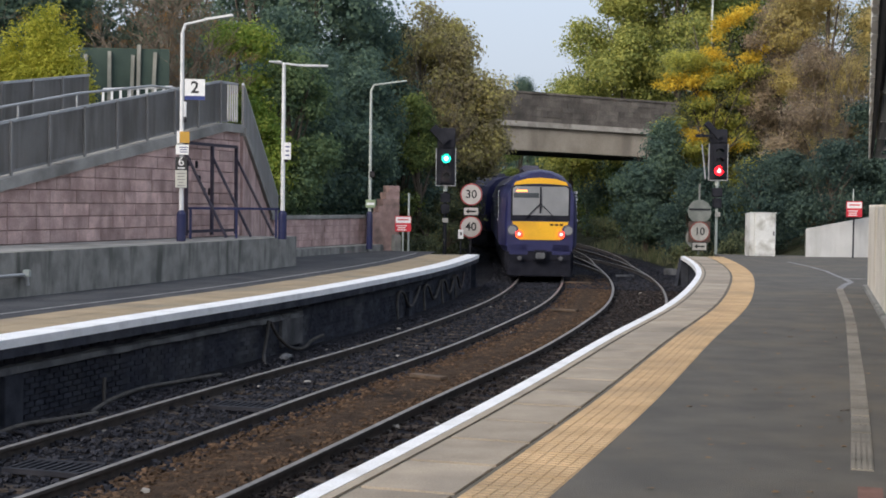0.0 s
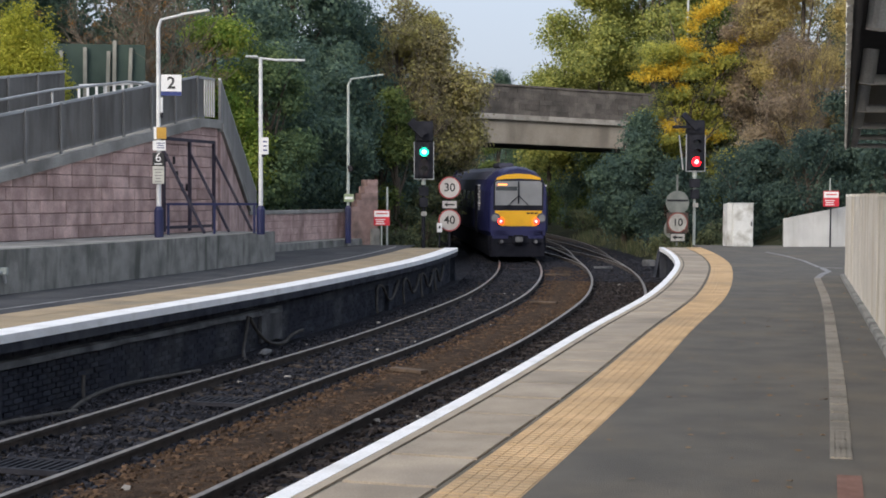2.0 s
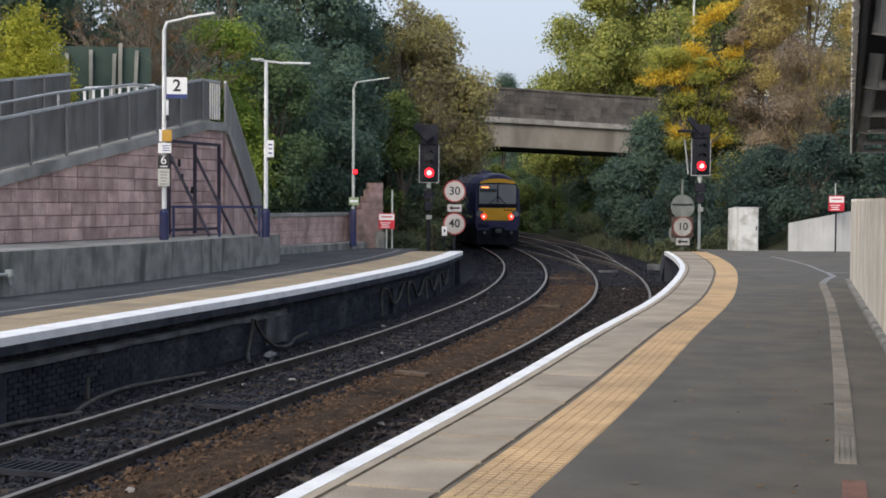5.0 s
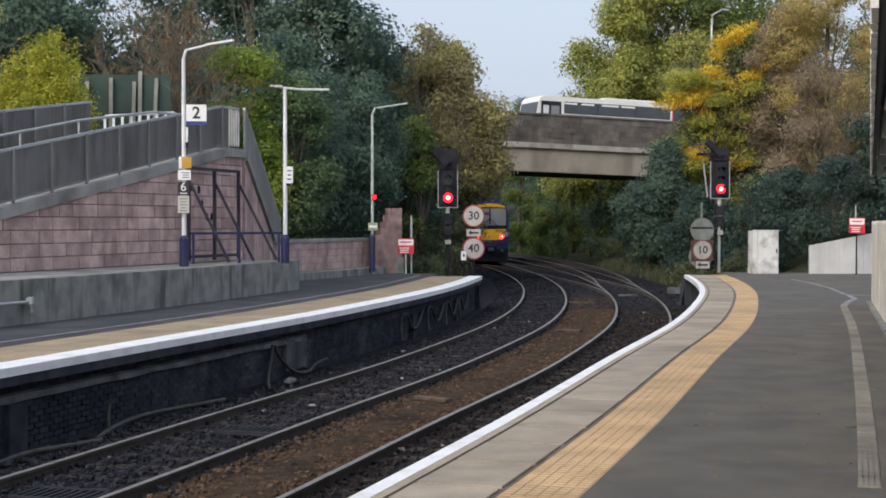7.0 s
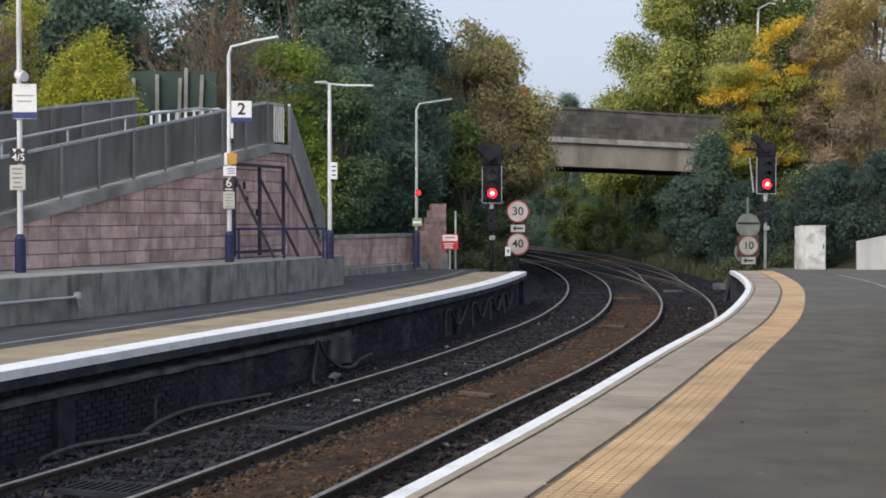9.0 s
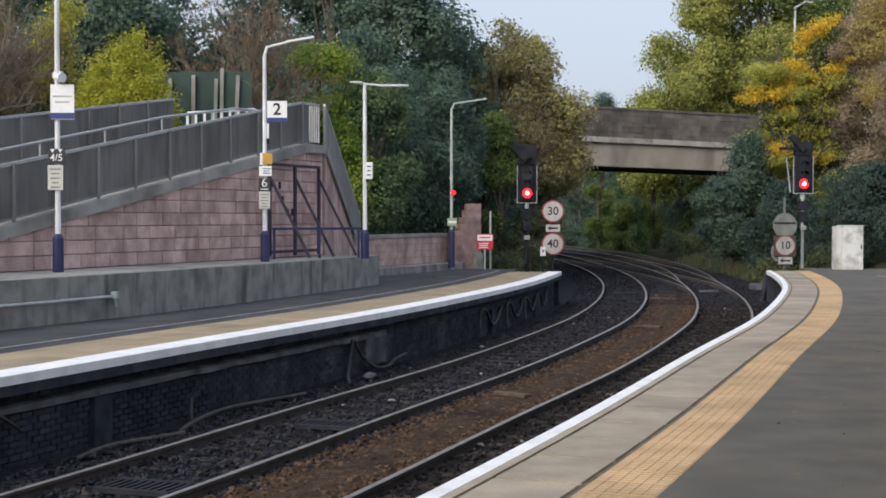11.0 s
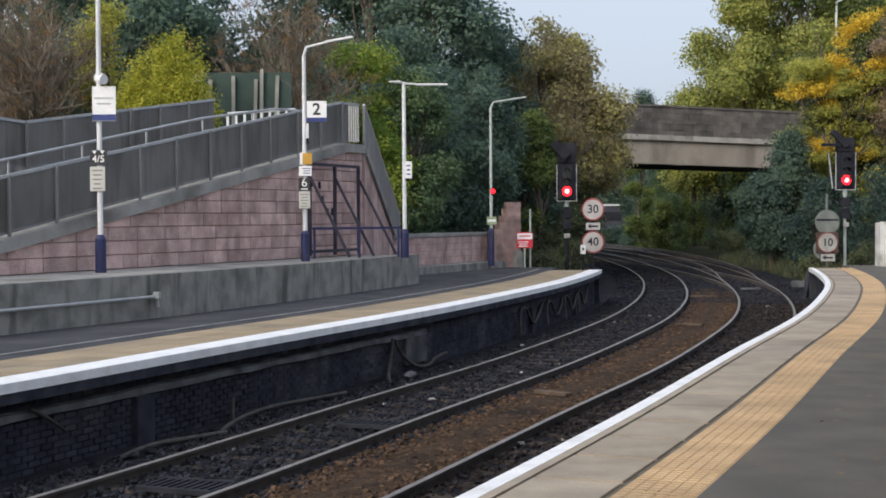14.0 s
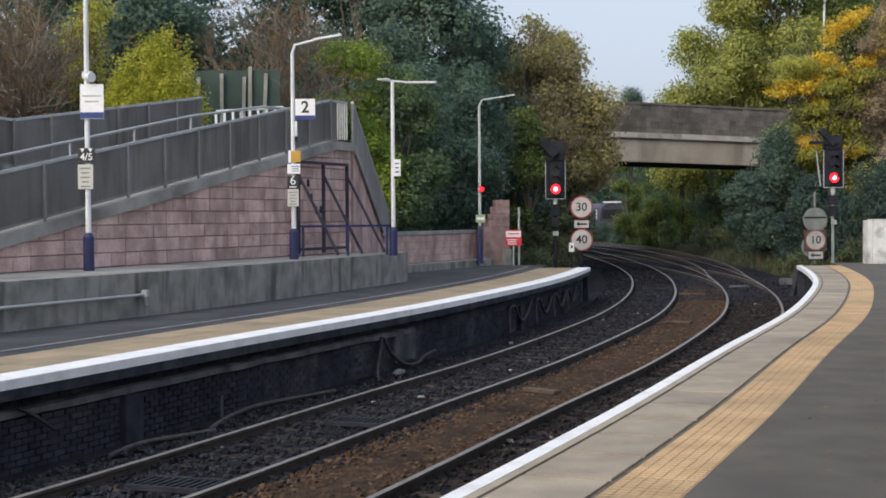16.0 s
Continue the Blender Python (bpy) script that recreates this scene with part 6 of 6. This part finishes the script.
def platform_bricks():
    """Sooty bricks of the far platform's front; the nearest are single pieces."""
    root = tagged(thing("brick_front", pose(0, 0, 0), "sooty brick front of the platform", "wall"), kind="structure")
    bm = box(-.006, .03, -.104, .104, .004, .069, .006)
    me = bpy.data.meshes.new("brick")
    bm.to_mesh(me)
    bm.free()
    me.materials.append(M_BRICK)
    r = random.Random(21)
    verts, faces = [], []
    s0, s1, near0, near1 = s_of(10), s_of(44), s_of(14), s_of(19.2)
    for row in range(12):
        z = -1.08 + row * .075
        if -.52 < z < -.36:
            continue
        s = s0 + (.1125 if row % 2 else 0)
        while s < s1:
            if r.random() < .97:
                p, h = on_line(s, EDGE_L - .252 + r.uniform(-.006, .006), z)
                if near0 < s < near1:
                    share("brick", me, pose(p.x, p.y, p.z, 0, 0, h), root)
                else:
                    a = radians(h)
                    k = len(verts)
                    for dx in (-.02, .012):
                        for dy in (-.104, .104):
                            for dz in (.004, .069):
                                verts.append((p.x + dx * math.cos(a) - dy * math.sin(a), p.y + dx * math.sin(a) + dy * math.cos(a), z + dz))
                    faces.extend(tuple(k + q for q in f) for f in ((4, 6, 7, 5), (5, 7, 3, 1), (4, 5, 1, 0), (6, 2, 3, 7), (0, 2, 6, 4)))
            s += .225
    tagged(raw("brickwork", verts, faces, mat("sooty_brickwork", (0.023, 0.026, 0.037), (0.045, 0.049, 0.064), 3, 0.92, 0.6, 60, stain=(0.08, 0.083, 0.092), stain_scale=1.1, vary=0.22, island=True, streak=0.45, spec=0.12), root), kind="stuff")
    # shallow piers and end frame
    for y in (16.5, 33, 39):
        p, h = on_line(s_of(y), EDGE_L - .2)
        part("pier", box(-.05, .05, -.2, .2, -1.1, -.47, .01), M_SOOT, root, "", pose(p.x, p.y, 0, 0, 0, h))


def trackside():
    r = random.Random(4)
    # gratings between the rails
    for y, o, ln in ((14.0, .12, .22), (18.2, .2, .2)):
        p, h = on_line(s_of(y), o, -1.0)
        g = thing("track_grating", pose(p.x, p.y, p.z, 0, 0, h), "black slatted grating between the rails", "grating", "gratings")
        part("frame", box(-.42, .42, -ln - .06, -ln, 0, .05), M_DARK, g)
        part("frame", box(-.42, .42, ln, ln + .06, 0, .05), M_DARK, g)
        for i in range(10):
            x = -.4 + i * .089
            part("slat", box(x - .02, x + .02, -ln - .01, ln + .01, .0, .045), M_DARK, g)
    # loose plank between the tracks
    for y, o, a, ln in ((21.7, 1.5, 68, .62), (34.8, 1.42, 72, .7), (46.7, 1.3, 75, .9)):
        p, h = on_line(s_of(y), o, -.99)
        tagged(part("plank", box(-.09, .09, -ln / 2, ln / 2, 0, .05, .008), mat("old_plank", (0.06, 0.042, 0.03), (0.115, 0.08, 0.055), 5, 0.9, 0.5, 60), None, "", pose(p.x, p.y, p.z, 0, 0, h + a)), "weathered brown plank lying on the ballast", "plank", "planks")
    # cables looped along the platform front
    def cable(pts, rad, label):
        cu = bpy.data.curves.new("cable", "CURVE")
        cu.dimensions, cu.bevel_depth, cu.bevel_resolution, cu.resolution_u = "3D", rad, 2, 6
        sp = cu.splines.new("NURBS")
        sp.points.add(len(pts) - 1)
        for q, v in zip(sp.points, pts):
            q.co = (*v, 1)
        sp.use_endpoint_u, sp.order_u = True, 3
        tmp = bpy.data.objects.new("cable", cu)
        scene.collection.objects.link(tmp)
        me = bpy.data.meshes.new_from_object(tmp.evaluated_get(bpy.context.evaluated_depsgraph_get()))
        bpy.data.objects.remove(tmp)
        me.materials.clear()
        me.materials.append(M_CABLE)
        return tagged(new("cable", me), label, "cable", "cables")

    def at(y, o, z):
        p, _ = on_line(s_of(y), o, z)
        return (p.x, p.y, z)

    w = EDGE_L - .18
    for y in (31.5, 34.2, 36.6, 39.0):
        cable([at(y, w + .1, -1.02), at(y + .15, w, -.45), at(y + .8, w + .02, -.4), at(y + 1.2, w + .04, -.85), at(y + 1.8, w + .04, -.8), at(y + 2.5, w, -.42)], .035, "dark cable looped against the platform front")
    cable([at(22.4, -1.5, -1.02), at(23.1, w + .2, -1.0), at(23.55, w + .06, -.75), at(23.7, w + .04, -.42)], .03, "thick grey cable hanging by the platform front")
    cable([at(23.75, w + .05, -.45), at(23.95, w + .07, -.7), at(24.4, w + .16, -.98), at(25.0, w + .2, -1.02), at(25.4, w + .15, -.9), at(25.9, w + .2, -.86)], .032, "thick dark cable sagging to the ballast")
    cable([at(17.3, -1.5, -1.02), at(17.9, -1.68, -.98), at(18.9, -1.75, -.94), at(19.8, -1.7, -.97), at(21.0, -1.6, -1.0)], .032, "thick grey cable lying along the ballast")
    cable([at(15.3, -1.6, -1.02), at(15.9, -1.68, -.97), at(16.7, -1.5, -1.0), at(17.3, -1.42, -1.02)], .032, "grey cable lying along the ballast")
    cable([at(14.4, w, -.36), at(14.55, w + .08, -.44), at(14.9, w + .06, -.66)], .022, "frayed pale cable end hanging from the ledge")
    cable([at(18.35, w + .14, -1.05), at(18.37, w + .11, -.9), at(18.42, w + .1, -.74)], .026, "short cable end standing up from the ballast")
    # patch of render where the ledge ends
    p, h = on_line(s_of(24.9), EDGE_L - .21)
    tagged(part("wall_patch", box(-.04, .03, -.55, .5, -.96, -.36, .012), M_SMEAR, None, "", pose(p.x, p.y, 0, 0, 0, h)), "stained render patch on the sooty platform front", "wall", kind="structure")
    # pale bundle at the cable's foot, timbers and a concrete lump by the turnout
    p, h = on_line(s_of(23.3), -1.55, -1.03)
    bm = bmesh.new()
    bmesh.ops.create_icosphere(bm, subdivisions=2, radius=.1)
    for v in bm.verts:
        v.co += noise.noise_vector(v.co * 14) * .035
        v.co.x, v.co.y, v.co.z = v.co.x * .8, v.co.y * 1.9, v.co.z * .6 + .05
    tagged(part("rag", bm, M_LEDGE, None, "", pose(p.x, p.y, p.z, 0, 0, h)), "crumpled pale rag on the ballast by the cable", "litter")
    p, h = on_line(s_of(50.75), 3.03, -.96)
    tagged(part("board", box(-.34, .34, -.1, .1, 0, .07, .01), M_LEDGE, None, "", pose(p.x, p.y, p.z, 0, 0, 0)), "pale weathered board lying across the sleepers", "board")
    p, h = on_line(s_of(53.2), 4.95, -1.0)
    tagged(part("trough_end", box(-.2, .2, -.2, .2, 0, .24, .02), M_LEDGE, None, "", pose(p.x, p.y, p.z, 0, 0, 15)), "pale concrete block beside the rails", "concrete block")
    p, h = on_line(s_of(49.9), 0, -1.03)
    tagged(part("tie_plate", box(-.4, .4, -.18, .18, 0, .08, .01), M_DARK, None, "", pose(p.x, p.y, p.z, 0, 0, h)), "dark iron plate between the rails", "plate")
    # dark leaning end frame of the far platform
    p, h = on_line(s_of(LP1) + .1, EDGE_L - .1)
    e = thing("platform_end_frame", pose(p.x, p.y, 0, 0, 0, h), "dark timber end frame of the platform", "frame")
    for i in range(3):
        part("timber", bar((-.15 - i * .5, 0, -.1), (-.05 - i * .5, .25, -1.1), .12), M_SOOT, e)
    part("end_board", box(-1.6, 0, -.05, 0, -1.1, -.12), M_SOOT, e)
    p, h = on_line(s_of(RP1) + .06, EDGE_R)
    e = thing("platform_end_frame", pose(p.x, p.y, 0, 0, 0, h), "dark timber end frame of the near platform", "frame")
    part("end_board", box(.02, 1.3, -.05, .02, -1.1, -.1), M_SOOT, e)
    for i in range(2):
        part("timber", bar((.06 + i * .5, .05, -.08), (-.1 + i * .5, .22, -1.1), .14), M_SOOT, e)
    # rough grass beside the line past the platforms
    g = np.random.default_rng(9)
    verts, faces = [], []
    for i in range(4200):
        u = g.random()
        if u < .6:
            yy, oo = g.uniform(50, 78), 5.5 + abs(g.normal()) * 1.1
        else:
            yy, oo = g.uniform(46, 62), -2.9 - abs(g.normal()) * .9
        if math.sin(yy * 1.7 + oo * 2.3) + math.sin(yy * .6 - oo * 3.1) < -.35:
            continue
        q, _ = on_line(s_of(yy), oo)
        zz = -1.1 + .5 * max(0, abs(oo) - (5 if oo > 0 else 2.6)) * .6
        hh, ww, a = g.uniform(.2, .6), g.uniform(.008, .02), g.uniform(0, 6.28)
        lx, ly = g.normal() * .12, g.normal() * .12
        k = len(verts)
        verts += [(q.x - math.cos(a) * ww, q.y - math.sin(a) * ww, zz), (q.x + math.cos(a) * ww, q.y + math.sin(a) * ww, zz), (q.x + lx, q.y + ly, zz + hh)]
        faces.append((k, k + 1, k + 2))
    tagged(raw("rough_grass", verts, faces, leaf_mat("pale_dry_grass", (0.09, 0.11, 0.06), (0.16, 0.175, 0.09), (0.27, 0.26, 0.15))), "rough half-dry grass beside the rails", "grass", kind="stuff")
    # fallen leaves on the near platform
    verts, faces = [], []
    for i in range(260):
        y = r.uniform(6, 26)
        x = line_x(y) + r.uniform(6.6, 9.4) + (0 if r.random() < .5 else r.uniform(0, 1.2))
        if x > 1.1 + .352 * y:
            continue
        a, sz = r.uniform(0, 6.28), r.uniform(.015, .035)
        k = len(verts)
        for t in range(5):
            q = a + t * 1.2566
            verts.append((x + math.cos(q) * sz, y + math.sin(q) * sz * .7, .005 + r.uniform(0, .012)))
        faces.append(tuple(range(k, k + 5)))
    tagged(raw("fallen_leaves", verts, faces, mat("dry_leaf", (0.12, 0.07, 0.035), (0.25, 0.16, 0.08), 8, 0.9, 0.1, 60, vary=.3, island=True)), "scattered dry leaves on the asphalt", "leaves", kind="stuff")


platform_bricks()
trackside()
pink_blocks()
parapet_stones()
pickets()


# ---- what moves ----
def car_rows(times, s_rear, off):
    rows = []
    for t in times:
        s = s_rear(t)
        a, _ = on_line(s + 1.2, off, RAIL)
        b, _ = on_line(s + 19.4, off, RAIL)
        d = (b - a).normalized()
        o = a - d * 1.2
        rows.append((t, pose(o.x, o.y, o.z, 0, 0, math.degrees(math.atan2(-d.x, d.y))) @ pose(0, 0, 0, math.degrees(math.asin(d.z)))))
    return rows


REAR = [(0, 46.5), (1.5, 52.6), (3.5, 62.2), (6, 74.0), (7, 79.0), (8, 84.3), (9, 89.8), (11, 101.0), (13, 113.0), (16, 132.0)]


def rear_s(t):
    return s_of(float(np.interp(t, [a for a, _ in REAR], [b for _, b in REAR])))


def flip(ob, x, y, z, events):
    """Turn a lens between its dark and its glowing side; events: (time, start angle, end angle)."""
    rows = [(0.0, pose(x, y, z, 0, 0, events[0][1]))]
    for t, a, b in events:
        for k in range(5):
            rows.append((t + k / 30, pose(x, y, z, 0, 0, a + (b - a) * k / 4)))
    rows.append((16.0, pose(x, y, z, 0, 0, events[-1][2])))
    walk(ob, rows)


def motions():
    times = [i * .5 for i in range(33)]
    walk(car1, car_rows(times, rear_s, -.1))
    walk(car2, car_rows(times, lambda t: rear_s(t) + 23.7, -.1))
    # far train, coming slowly into the gap between the bushes
    far = [(0, 214.0), (9, 214.0), (12, 196.0), (13.3, 176.0), (14.0, 163.0), (14.5, 158.5), (16, 155.0)]
    walk(far1, [(t, pose(19.0 - (y - 158) * .055, y, RAIL + .12, 0, 0, 3.15)) for t, y in far])
    # local x of the bridge: where the bus's front is
    walk(the_bus, [(t, BRIDGE @ pose(1.894 - 7.754 * (t - 7), 2.72, 6.319)) for t in (0, 4, 6, 7, 8, 9, 12, 16)])
    walk(the_van, [(0, BRIDGE @ pose(5.801 + 9.471 * (2.9 - 12.5), 6.16, 6.319))] + [(t, BRIDGE @ pose(5.801 + 9.471 * (t - 12.5), 6.16, 6.319)) for t in (3, 6, 9, 11, 12, 12.5, 13, 14, 16)])
    flip(sa_green, 0, -.115, 3.82, [(2.9, 0, 180)])
    flip(sa_amber, 0, -.115, 3.51, [(2.9, 180, 0), (3.0, 0, -180)])
    flip(sa_red, 0, -.115, 3.2, [(2.97, 180, 0)])
    flip(gleam_lens, .06, -.135, 2.44, [(2.97, 180, 0)])


motions()
